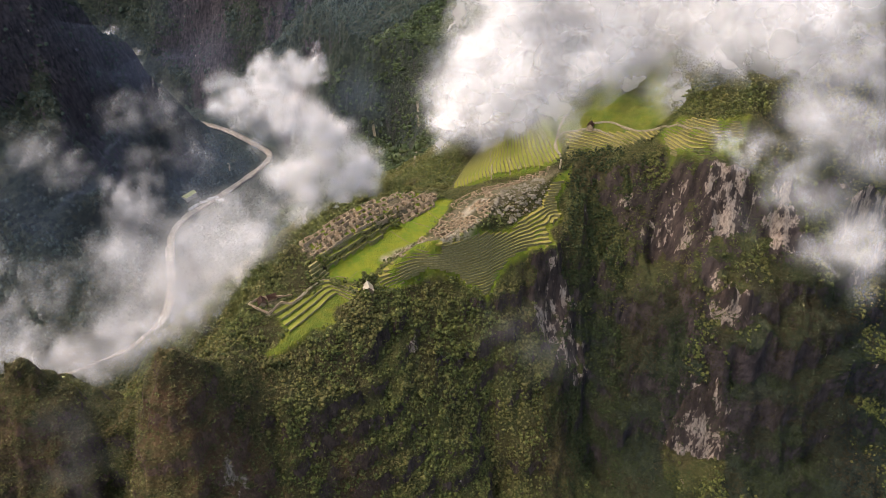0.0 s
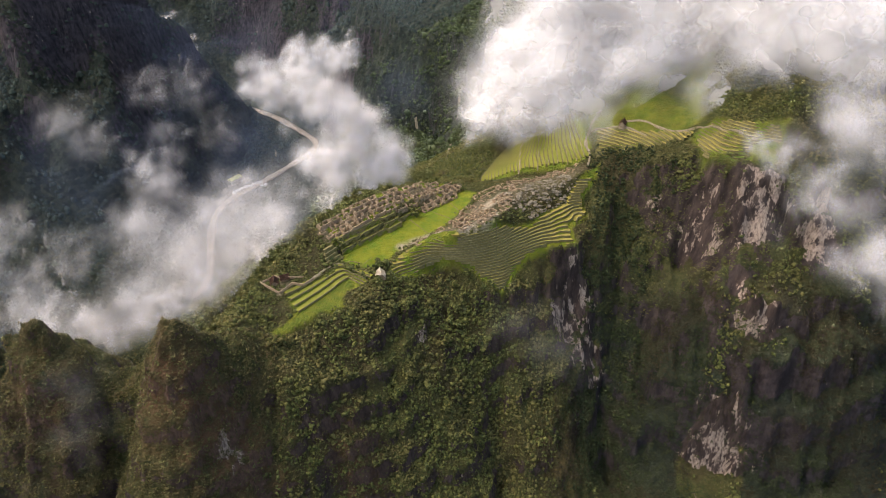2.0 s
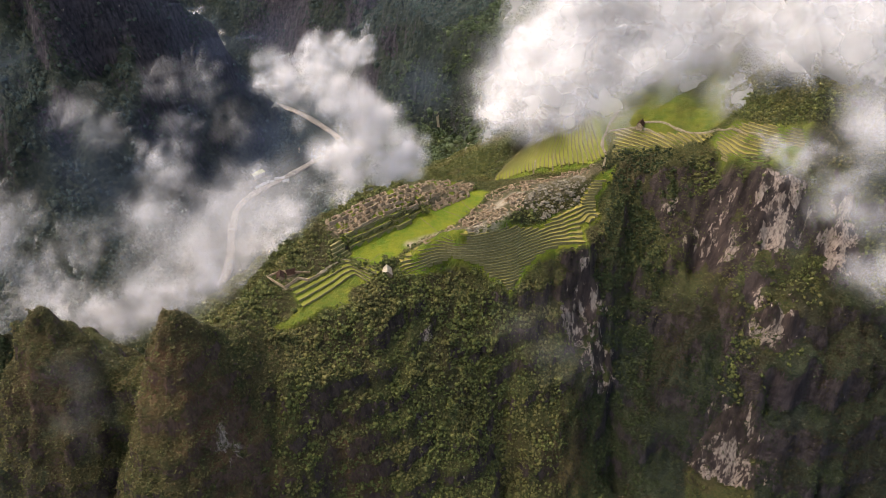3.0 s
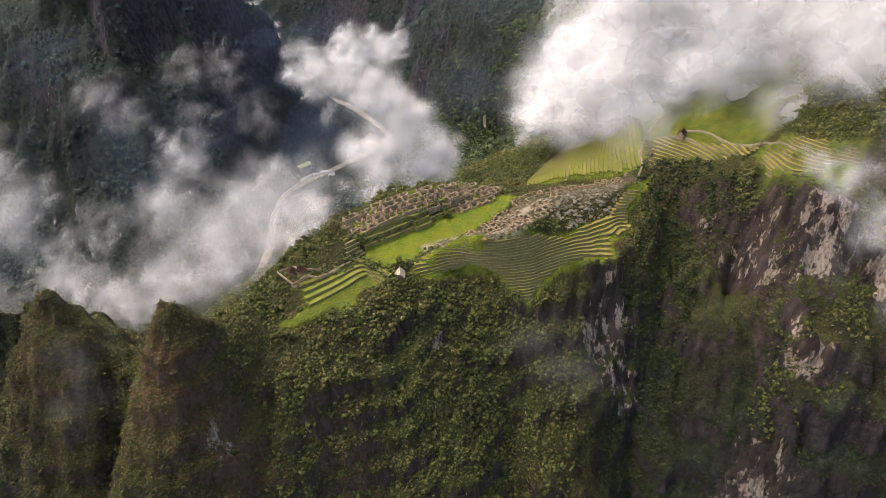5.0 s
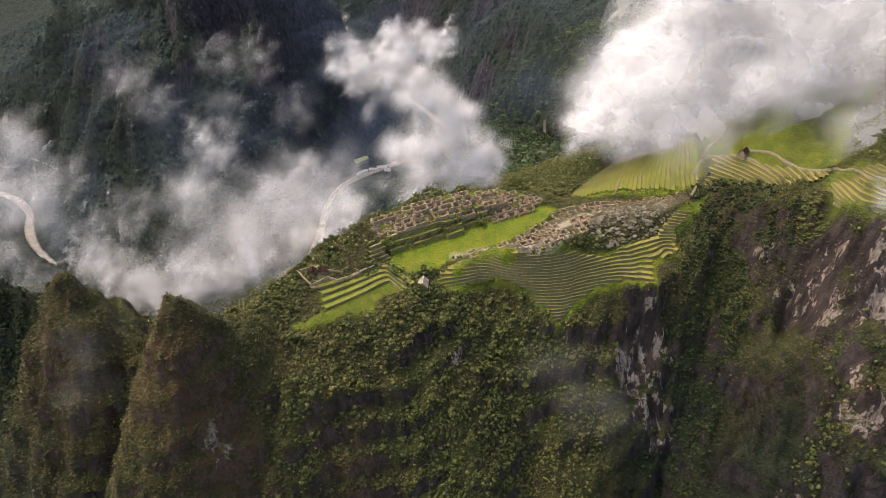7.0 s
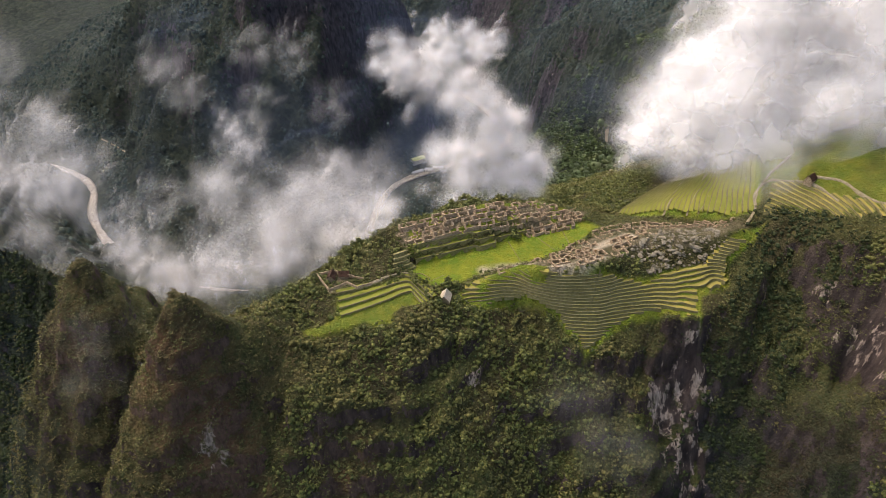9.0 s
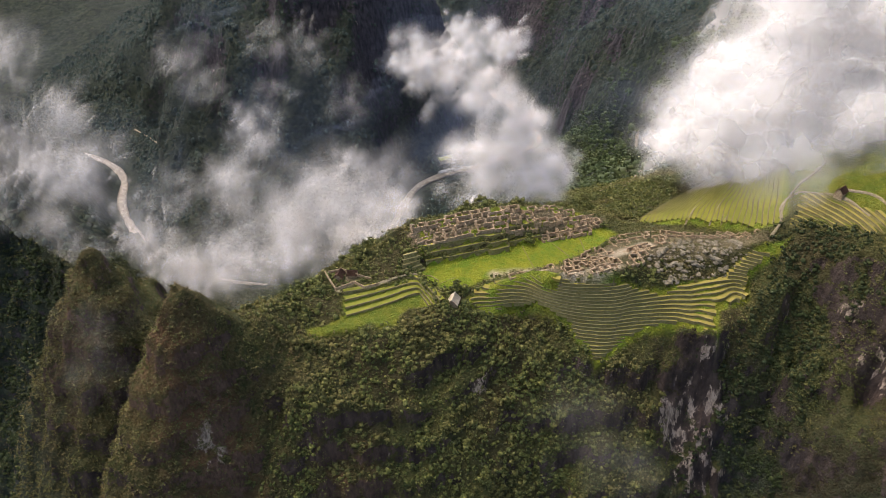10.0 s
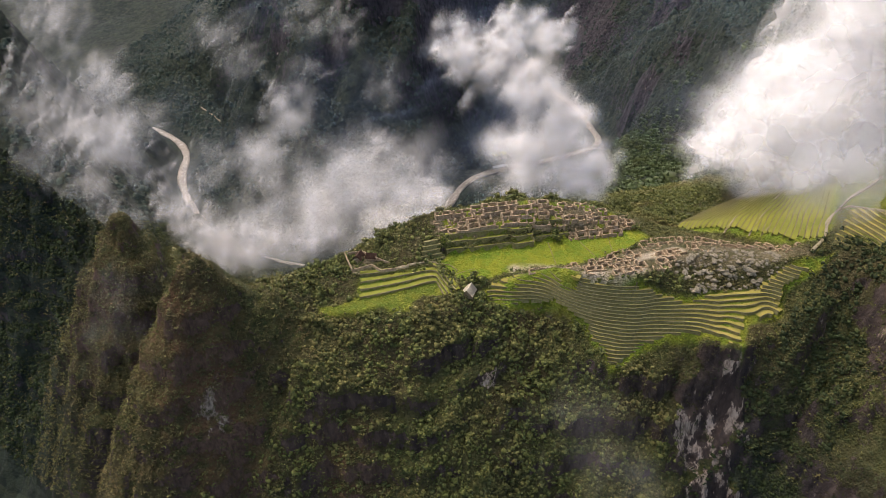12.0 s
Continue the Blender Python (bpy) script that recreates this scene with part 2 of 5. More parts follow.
# Lines of set height, partly placed to fit the camera's view: crests, rims, ledges, feet of slopes, valley floors.
LINES = [
    # river and its banks, upstream to downstream
    [(-1100, 1900, -482), (-900, 1800, -484), (-666, 1691, -486), (-563, 1640, -487), (-472, 1560, -488), (-408, 1500, -490), (-445, 1405, -490), (-490, 1315, -490), (-560, 1200, -490),
     (-535, 1090, -491), (-490, 980, -491), (-480, 880, -492), (-540, 790, -492), (-680, 730, -492), (-800, 725, -492), (-870, 745, -492), (-945, 772, -492), (-1030, 817, -492), (-1097, 889, -493), (-1198, 918, -493), (-1350, 900, -494), (-1800, 800, -495)],
    # deep valley under the camera
    [(-1400, 100, -480), (-700, 120, -480), (-300, 120, -480), (0, 140, -480), (300, 190, -480), (600, 240, -480), (1200, 260, -480)],
    # peaks on the near crest
    [(-560, 330, 10), (-480, 345, -42), (-406, 365, -85), (-350, 368, -95), (-334, 364, -70), (-316, 362, -54), (-296, 358, -62), (-270, 354, -92), (-242, 350, -112), (-222, 347, -88), (-204, 345, -52), (-188, 342, -28), (-174, 350, -46), (-162, 372, -68), (-172, 392, -70), (-170, 428, -82), (-162, 452, -82)],
    # back of the near crest
    [(-700, 430, -250), (-560, 425, -230), (-450, 420, -260), (-350, 425, -250), (-270, 425, -215), (-228, 432, -150)],
    # spurs and gullies of the near face
    [(-480, 345, -42), (-470, 310, -110), (-450, 270, -210)],
    [(-352, 368, -100), (-352, 335, -165), (-345, 300, -235), (-335, 265, -300)],
    [(-316, 362, -58), (-312, 345, -82), (-308, 325, -112), (-298, 300, -136), (-290, 272, -168), (-285, 250, -235)],
    [(-242, 350, -92), (-240, 325, -150), (-234, 300, -215), (-222, 275, -275), (-210, 250, -340)],
    [(-188, 342, -26), (-180, 325, -36), (-178, 317, -42), (-184, 300, -85), (-186, 286, -121), (-190, 262, -195)],
    [(-298, 354, -66), (-290, 338, -90), (-283, 315, -135), (-275, 288, -190)],
    [(-334, 362, -72), (-331, 342, -100), (-326, 318, -145), (-316, 285, -205)],
    [(-206, 340, -42), (-203, 324, -60), (-206, 302, -112), (-207, 284, -152)],
    [(-40, 400, -146), (-42, 372, -182), (-44, 350, -225), (-46, 330, -270)],
    [(-20, 488, -108), (22, 485, -128), (30, 458, -168), (42, 430, -222), (52, 400, -280)],
    [(150, 642, -58), (160, 625, -74), (168, 596, -106), (160, 560, -158), (152, 525, -218), (150, 490, -268), (160, 450, -330)],
    [(112, 600, -86), (128, 575, -92), (120, 552, -128), (116, 538, -152), (104, 500, -185), (95, 450, -225)],
    # foot of the near face
    [(-184, 286, -121), (-165, 298, -122), (-146, 313, -126), (-113, 340, -145), (-75, 352, -160)],
    [(-20, 385, -178), (10, 398, -194), (24, 401, -199)],
    [(70, 420, -228), (95, 430, -236)],
    [(185, 480, -266), (245, 447, -276), (330, 430, -250), (420, 440, -260)],
    # ledge half way up the near face
    [(-128, 369, -94), (-101, 362, -108), (-75, 395, -122), (-60, 405, -125)],
    [(-25, 450, -125), (-18, 433, -143), (-10, 415, -160)],
    [(51, 473, -166), (75, 495, -162), (90, 505, -165)],
    # north rim of the site
    [(-150, 412, -89), (-127, 418, -90), (-95, 432, -90), (-70, 447, -86), (-58, 466, -84)],
    # plaza, both long edges
    [(-104, 490, -82), (-103, 508, -82), (-68, 546, -82), (-54, 572, -82), (-38, 586, -81), (-18, 607, -80), (-4, 625, -80)],
    [(-70, 484, -82), (-55, 512, -82), (-18, 553, -81), (3, 592, -80), (12, 622, -80)],
    # edge of the upper town on the east
    [(-140, 470, -79), (-112, 500, -74), (-90, 528, -69), (-74, 552, -67), (-58, 578, -69), (-42, 592, -74), (-22, 610, -77)],
    [(-150, 480, -78), (-138, 508, -68), (-115, 545, -63), (-82, 582, -61), (-45, 618, -70), (-10, 645, -82)],
    # wooded flank that falls to the river on the east
    [(-205, 440, -120), (-190, 490, -110), (-160, 545, -92), (-118, 600, -84), (-75, 650, -100), (-40, 690, -115)],
    [(-330, 520, -260), (-290, 640, -240), (-220, 760, -225), (-130, 830, -200), (-60, 880, -180)],
    # hill of the western town and its terraces
    [(-46, 502, -79), (-34, 520, -73), (-20, 527, -68), (-8, 520, -61), (3, 525, -63), (29, 546, -61), (45, 575, -61), (60, 600, -62), (90, 615, -64), (118, 628, -52)],
    [(5, 592, -77), (28, 622, -75), (57, 641, -76), (92, 650, -68), (122, 640, -49)],
    [(-42, 490, -92), (-20, 506, -100), (10, 502, -108), (38, 500, -114), (60, 520, -110), (80, 543, -103), (106, 549, -94), (125, 578, -88), (140, 608, -71)],
    # dry moat and the fields of the south
    [(12, 675, -103), (54, 672, -88), (80, 662, -80), (104, 650, -62), (122, 650, -48)],
    [(11, 693, -108), (30, 745, -100), (42, 770, -96), (75, 830, -95)],
    [(125, 661, -44), (125, 684, -35), (112, 740, -45), (110, 800, -40)],
    [(150, 650, -48), (157, 690, -18), (160, 720, -20), (190, 800, 10)],
    # shoulder and cliffs west of the fields
    [(150, 642, -58), (170, 625, -46), (217, 620, -20), (235, 600, -12), (262, 585, -22), (290, 580, -28), (330, 572, -38), (420, 590, -30)],
    [(158, 600, -98), (164, 570, -118), (190, 590, -92), (205, 566, -124), (213, 580, -138), (235, 560, -112), (254, 563, -82), (278, 561, -78), (333, 553, -76), (420, 570, -85)],
    [(205, 548, -140), (240, 525, -135), (280, 508, -114), (316, 500, -122), (355, 477, -160), (430, 480, -170)],
    [(190, 530, -195), (252, 470, -188), (300, 462, -185), (352, 452, -205)],
    # slope of the mountain in the south
    [(219, 707, -9), (242, 651, 3), (293, 636, 14), (340, 650, 40), (450, 700, 90)],
    [(282, 700, 33), (330, 760, 75), (420, 860, 140)],
    [(200, 900, 40), (260, 1100, 60), (300, 1400, 80)],
    # flank with the zigzag road, down to the river
    [(28, 860, -120), (-35, 965, -150), (-70, 1015, -245), (-86, 1165, -300), (-132, 1233, -310), (-200, 1300, -330)],
    [(-147, 1005, -292), (-206, 1060, -318), (-330, 1180, -400), (-400, 1320, -470)],
    [(60, 1100, -120), (-57, 1256, -120), (-150, 1420, -180), (-238, 1574, -219), (-330, 1700, -230)],
    [(-300, 1400, -440), (-337, 1541, -350), (-420, 1640, -380)],
    # far wall beyond the river
    [(-375, 1490, -480), (-440, 1600, -480), (-540, 1690, -480), (-660, 1755, -478), (-900, 1880, -474)],
    [(-330, 1760, -220), (-480, 1800, -290), (-650, 1878, -315), (-860, 2010, -300)],
    [(-300, 1960, 60), (-600, 2060, 60), (-1000, 2250, 100)],
    # round mountain inside the bend
    [(-610, 1560, -470), (-560, 1440, -462), (-570, 1330, -470), (-620, 1200, -470), (-600, 1090, -470), (-560, 980, -470), (-560, 900, -470), (-640, 830, -470), (-800, 810, -470), (-950, 860, -470), (-1060, 960, -470), (-1180, 1050, -470), (-1320, 1100, -440)],
    [(-625, 1630, -470), (-641, 1570, -411), (-657, 1490, -306), (-663, 1430, -218), (-712, 1380, -131), (-737, 1350, -79), (-810, 1300, 0), (-960, 1270, 60)],
    [(-690, 1650, -470), (-780, 1600, -400), (-900, 1560, -320), (-1050, 1500, -250)],
    [(-766, 1245, -226), (-800, 1120, -240), (-870, 1040, -260), (-967, 1090, -187), (-1080, 1160, -200), (-1250, 1250, -180)],
    # mountain on the left bank
    [(-450, 760, -440), (-600, 680, -440), (-820, 670, -430), (-1000, 720, -420), (-1200, 800, -420)],
    [(-620, 480, -240), (-760, 500, -170), (-900, 520, -90), (-1100, 560, 0), (-1400, 560, 120)],
]
X0, X1, Y0, Y1 = -1800.0, 1200.0, -300.0, 2600.0


def relax(step, start, rounds):
    """Heights on a square grid that run evenly between the lines."""
    nx, ny = int((X1 - X0) / step) + 1, int((Y1 - Y0) / step) + 1
    total, count = np.zeros((ny, nx)), np.zeros((ny, nx))
    for line in LINES:
        for (ax, ay, az), (bx, by, bz) in zip(line, line[1:]):
            n = max(2, int(math.hypot(bx - ax, by - ay) / step * 2))
            f = np.linspace(0, 1, n)
            i = np.clip(np.rint((ax + (bx - ax) * f - X0) / step).astype(int), 0, nx - 1)
            j = np.clip(np.rint((ay + (by - ay) * f - Y0) / step).astype(int), 0, ny - 1)
            np.add.at(total, (j, i), az + (bz - az) * f)
            np.add.at(count, (j, i), 1)
    known = count > 0
    value = total / np.maximum(count, 1)
    if start is None:
        z = np.full((ny, nx), -100.0)
    else:
        gx, gy = np.meshgrid(np.linspace(0, start.shape[1] - 1, nx), np.linspace(0, start.shape[0] - 1, ny))
        z = bilinear(start, gx, gy)
    z = np.where(known, value, z)
    for _ in range(rounds):
        p = np.pad(z, 1, mode="edge")
        z = np.where(known, value, (p[:-2, 1:-1] + p[2:, 1:-1] + p[1:-1, :-2] + p[1:-1, 2:]) * 0.25)
    return z


def bilinear(g, x, y):
    x, y = np.clip(x, 0, g.shape[1] - 1.001), np.clip(y, 0, g.shape[0] - 1.001)
    i, j = x.astype(int), y.astype(int)
    u, v = x - i, y - j
    return (g[j, i] * (1 - u) + g[j, i + 1] * u) * (1 - v) + (g[j + 1, i] * (1 - u) + g[j + 1, i + 1] * u) * v


LAND = None
for cell, rounds in ((80, 800), (40, 500), (20, 300), (10, 160), (5, 90)):
    LAND = relax(cell, LAND, rounds)
CELL = 5.0


def inside(poly, x, y):
    """1 within a polygon, 0 outside it."""
    hit = np.zeros(np.shape(x), bool)
    for (ax, ay), (bx, by) in zip(poly, poly[1:] + poly[:1]):
        cross = (ay > y) != (by > y)
        hit ^= cross & (x < (bx - ax) * (y - ay) / ((by - ay) or 1e-9) + ax)
    return hit


def near_edge(poly, x, y):
    """Metres to a polygon's outline, or to a line's."""
    best = np.full(np.shape(x), 1e9)
    for (ax, ay), (bx, by) in zip(poly, poly[1:]):
        dx, dy = bx - ax, by - ay
        f = np.clip(((x - ax) * dx + (y - ay) * dy) / (dx * dx + dy * dy), 0, 1)
        best = np.minimum(best, np.hypot(x - ax - f * dx, y - ay - f * dy))
    return best


def soft_inside(poly, x, y, width):
    d = near_edge(poly + poly[:1], x, y)
    return np.clip(0.5 + np.where(inside(poly, x, y), d, -d) / width, 0, 1)


PLAZA = [(-104, 488), (-104, 507), (-67, 547), (-53, 573), (-38, 586), (-18, 607), (-3, 627), (10, 622), (2, 594), (-18, 555), (-52, 519), (-66, 492), (-80, 484)]
NORTH = [(-141, 440), (-131, 450), (-122, 462), (-112, 474), (-106, 487), (-92, 480), (-74, 471), (-80, 465), (-86, 460), (-92, 454), (-94, 447), (-90, 437), (-100, 429), (-109, 430), (-115, 417), (-125, 407), (-131, 398), (-139, 396), (-143, 401), (-134, 412), (-130, 425)]
WEST = [(-60, 483), (-55, 505), (-40, 519), (-22, 531), (3, 524), (16, 533), (30, 543), (46, 552), (65, 565), (78, 581), (99, 600), (107, 615), (122, 631), (136, 645), (131, 625), (118, 610), (123, 596), (107, 574), (113, 551), (87, 552), (77, 545), (64, 534), (55, 521), (42, 498), (31, 503), (21, 506), (13, 510), (-1, 511), (-18, 508), (-29, 500), (-39, 487), (-51, 483)]
FIELD = [(14, 676), (12, 694), (34, 746), (60, 800), (110, 800), (124, 700), (128, 664), (121, 650), (104, 652), (80, 664), (54, 675)]
UPPER = [(130, 662), (127, 684), (112, 740), (130, 800), (200, 800), (262, 760), (240, 700), (232, 655), (205, 648), (160, 655)]
SLOPEFIELD = [(218, 640), (238, 650), (300, 625), (285, 592), (250, 592), (224, 606)]
TOWN_E = [(-132, 512), (-110, 503), (-88, 529), (-73, 553), (-58, 578), (-40, 588), (-20, 608), (-2, 628), (-8, 640), (-45, 618), (-82, 582), (-114, 546)]
TOWN_W = [(-50, 504), (-34, 524), (-16, 558), (6, 592), (30, 624), (57, 642), (92, 648), (124, 636), (96, 612), (62, 590), (30, 545), (2, 524), (-20, 532)]


# The site's own axes: along the plaza (s) and across it to the east (w).
UX, UY = 0.63, 0.777


def to_site(x, y):
    dx, dy = np.asarray(x, float) + 105, np.asarray(y, float) - 490
    return dx * UX + dy * UY, -dx * UY + dy * UX


def from_site(s, w):
    return -105 + s * UX - w * UY, 490 + s * UY + w * UX


def north_step(k):
    """The line of one of the four walls that step down to the northern lawn; each turns a corner."""
    outer, low = ((-140, 441), (-122, 462), (-106, 487), (-92, 480), (-74, 471)), ((-126, 425), (-109, 450), (-96, 476), (-90, 472), (-80, 465))
    return [(a + (c - a) * k / 3, b + (d - b) * k / 3) for (a, b), (c, d) in zip(outer, low)]


LAWN_END = [(-78, 462), (-86, 440), (-112, 414), (-130, 392), (-146, 396), (-136, 420)]
EAST_STEPS = [7.5, 11.5, 15.5]


def jog(s):
    """How far the eastern terraces stand out into the plaza."""
    s = np.asarray(s, float)
    return np.where((s > 62) & (s < 80), -4.0, 0.0) + np.where((s > 26) & (s < 62), -1.0, 0.0) + np.where(s > 80, 2.0, 0.0)


def field_edges(y):
    """The low and the high edge of the southern fields at y: x and height of each."""
    y = np.asarray(y, float)
    return 12 + np.maximum(0, y - 694) * 0.43, -104 + (y - 690) * 0.09, 124 - (y - 660) * 0.12, -47 + (y - 660) * 0.05


def dome(x, y, cx, cy, top, rx, ry, drop, power):
    return top - drop * np.hypot((x - cx) / rx, (y - cy) / ry) ** power


def stepped(x, y, z):
    s, w = to_site(x, y)
    x0, z0, x1, z1 = field_edges(y)
    f = np.clip((x - x0) / np.maximum(x1 - x0, 1), 0, 1)
    z = z + (z0 + (z1 - z0) * f - 1.2 - z) * soft_inside(FIELD, x, y, 10.0)
    low = -82.0 + 0 * z
    for k in range(4):
        low = low - 1.5 * inside(north_step(k) + LAWN_END, x, y)
    z = z + (low - z) * soft_inside(NORTH, x, y, 3.0)
    lift = -82.0 + 0 * z
    for k, wk in enumerate(EAST_STEPS):
        lift = lift + 4.2 * (w > wk + jog(s))
    east = (s > 9) & (s < 112) & (w > 4) & (w < 19)
    return np.where(east, lift, z)


def raw_height(x, y):
    return bilinear(LAND, (x - X0) / CELL, (y - Y0) / CELL)


def height(x, y):
    """The ground's height at x, y."""
    x, y = np.asarray(x, float), np.asarray(y, float)
    z = raw_height(x, y)
    z = np.maximum(z, dome(x, y, -184, 337, -26, 24, 36, 46, 1.2))
    z = np.maximum(z, dome(x, y, -302, 351, -43, 28, 31, 42, 1.25))
    tame = np.maximum.reduce([soft_inside(p, x, y, 14) for p in (PLAZA, NORTH, WEST, FIELD, TOWN_E, TOWN_W, UPPER)])
    d = 4.0
    steep = np.hypot(raw_height(x + d, y) - raw_height(x - d, y), raw_height(x, y + d) - raw_height(x, y - d)) / (2 * d)
    wild = np.clip(steep - 0.25, 0, 1.2) * (1 - tame)
    rib = 1 - 2 * np.abs(fbm(x + 6 * fbm(x, y, 40, 2, 55), y * 0.35, 26, 3, 8))
    z = z + wild * (13.0 * fbm(x, y * 0.4, 52, 3, 3) + 9.0 * (rib - 0.5) + (4.0 + 3.0 * np.clip((x - 165) / 30, 0, 1)) * fbm(x, y * 0.7, 8, 2, 14)) + (1 - tame) * 1.6 * fbm(x, y, 11, 3, 5)
    far = np.clip((np.hypot(x, y - 500) - 500) / 400, 0, 1)
    z = z + far * np.clip(steep - 0.1, 0, 1.3) * (46 * fbm(x, y, 230, 4, 21) + 26 * fbm(x, y, 70, 3, 27) + 34 * (0.5 - 2 * np.abs(fbm(x, y, 130, 3, 29))))
    # buttresses of the round mountain, running down from its top
    turn, out = np.arctan2(y - 1270, x + 960), np.hypot(x + 960, y - 1270)
    z = z + far * np.clip(1.3 - out / 420, 0, 1) * np.clip(steep - 0.2, 0, 1) * 110 * (0.42 - np.abs(fbm(turn * 330, out * 0.16, 75, 3, 33)))
    # ledges and cliffs, tallest west of the fields
    east = np.clip((x - 165) / 25, 0, 1) * np.clip((640 - y) / 20, 0, 1)
    rock = np.clip(steep - 0.55, 0, 0.6) / 0.6 * (1 - tame)
    broken = np.clip(0.55 + 1.1 * fbm(x, y, 60, 2, 19), 0, 1)
    for tall, shift, share in ((48.0, 11, 0.95 * east * broken), (27.0, 31, 0.55 * (1 - 0.6 * east) * broken)):
        u = (z + 1.3 * tall * fbm(x, y * 0.6, 90, 4, shift)) / tall
        f = u - np.floor(u)
        g = np.clip((f - 0.34) / 0.32, 0, 1)
        z = z + rock * share * tall * (g * g * (3 - 2 * g) - f)
    z = z + (-82.0 - z) * soft_inside(PLAZA, x, y, 3.0) * np.where(y > 580, 0.6, 1.0)
    z = stepped(x, y, z)
    bank = near_edge([p[:2] for p in LINES[0]], x, y)
    z = z + (-494.0 - z) * np.clip((46 - bank) / 24, 0, 1)
    outside = np.clip(np.maximum(np.maximum(X0 - x, x - X1), np.maximum(Y0 - y, y - Y1)) / 900.0, 0, 1)
    return z + outside * (260 + 160 * fbm(x, y, 700, 3, 41))


def spaced(parts):
    out = []
    for a, b, step in parts:
        out += list(np.arange(a, b, step))
    return np.array(out + [parts[-1][1]])


gx = spaced([(-3800, -1800, 90), (-1800, -900, 16), (-900, -460, 11), (-460, -340, 4), (-340, -180, 2.6), (-180, 170, 1.8), (170, 370, 2.6), (370, 440, 5), (440, 800, 14), (800, 3600, 90)])
gy = spaced([(-1600, 0, 80), (0, 220, 16), (220, 260, 5), (260, 410, 2.6), (410, 700, 1.8), (700, 830, 4), (830, 1300, 9), (1300, 2000, 12), (2000, 2600, 30), (2600, 4600, 90)])
gxx, gyy = np.meshgrid(gx, gy)
gzz = height(gxx, gyy)


def grid_mesh(name, xx, yy, zz):
    ny, nx = xx.shape
    me = bpy.data.meshes.new(name)
    me.vertices.add(nx * ny)
    me.vertices.foreach_set("co", np.stack([xx, yy, zz], -1).astype(np.float32).ravel())
    a = (np.arange(ny - 1)[:, None] * nx + np.arange(nx - 1)[None, :]).ravel()
    quads = np.stack([a, a + 1, a + nx + 1, a + nx], -1).astype(np.int32)
    me.loops.add(quads.size)
    me.loops.foreach_set("vertex_index", quads.ravel())
    me.polygons.add(len(quads))
    me.polygons.foreach_set("loop_start", np.arange(0, quads.size, 4, dtype=np.int32))
    me.polygons.foreach_set("use_smooth", np.ones(len(quads), bool))
    me.update(calc_edges=True)
    return me


ground_mesh = grid_mesh("ground", gxx, gyy, gzz)
ground = tagged(new("ground", ground_mesh), "steep mountain land of scrub, granite cliffs and mown terraces", "ground", kind="structure")
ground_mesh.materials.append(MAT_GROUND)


def mask(name, values):
    layer = ground_mesh.attributes.new(name, "FLOAT", "POINT")
    layer.data.foreach_set("value", np.clip(values, 0, 1).astype(np.float32).ravel())


turf = np.maximum.reduce([soft_inside(PLAZA, gxx, gyy, 4), 0.62 * soft_inside(NORTH, gxx, gyy, 3), 0.8 * soft_inside(FIELD, gxx, gyy, 4), 0.62 * soft_inside(UPPER, gxx, gyy, 14) * np.clip(0.75 + 0.9 * fbm(gxx, gyy, 26, 3, 64), 0, 1)])
turf = np.maximum(turf, 0.8 * soft_inside(WEST, gxx, gyy, 3))
turf = np.maximum(turf, 0.6 * soft_inside(SLOPEFIELD, gxx, gyy, 6))
turf = np.maximum(turf, 0.7 * soft_inside(TOWN_E, gxx, gyy, 4) * (fbm(gxx, gyy, 9, 2, 61) > 0.1))
mask("turf", turf)
dirt = np.maximum(soft_inside(TOWN_E, gxx, gyy, 3) * (fbm(gxx, gyy, 9, 2, 61) <= 0.1), soft_inside(TOWN_W, gxx, gyy, 3) * np.clip(0.6 + fbm(gxx, gyy, 14, 3, 62), 0, 1))
yard = np.clip(1.5 - np.hypot(gxx + 150, gyy - 454) / 8, 0, 1)
spoil = np.clip(1.5 - np.minimum.reduce([near_edge(line, gxx, gyy) for line in ([(-52, 520), (-39, 530), (-24, 540)], [(3, 527), (19, 537), (28, 552)], [(17, 572), (26, 584), (39, 603)])]) / 6, 0, 1) * np.clip(0.8 + 1.2 * fbm(gxx, gyy, 8, 3, 63), 0, 1)
mask("dirt", np.maximum(dirt * 0.8, yard))
mask("spoil", spoil)


def patch(x, y, r):
    return np.clip(1.4 - np.hypot(gxx - x, gyy - y) / r, 0, 1)


bare = np.maximum.reduce([0.6 * patch(225, 585, 12), 0.5 * patch(208, 588, 10), 0.8 * patch(240, 563, 12), 0.5 * patch(262, 532, 12), 0.9 * patch(101, 518, 14), 0.9 * patch(120, 506, 14), patch(272, 570, 26), 0.9 * patch(330, 557, 22), 0.85 * patch(276, 508, 24), 0.75 * patch(117, 535, 20), 0.7 * patch(135, 515, 20), patch(250, 440, 34), patch(420, 575, 40), patch(-25, 448, 8), patch(-146, 306, 10), 0.6 * patch(190, 600, 10)])
crag = np.maximum.reduce([patch(-780, 1240, 130), patch(-900, 1120, 110), patch(-690, 1450, 60), patch(-640, 1880, 170), patch(-400, 1800, 120), patch(-320, 1550, 60), 0.55 * patch(210, 570, 34), 0.6 * patch(250, 540, 44), 0.6 * patch(300, 495, 44), 0.6 * patch(335, 540, 30), 0.5 * patch(110, 525, 26)])
mask("bare", bare * 0.9)
mask("crag", crag)
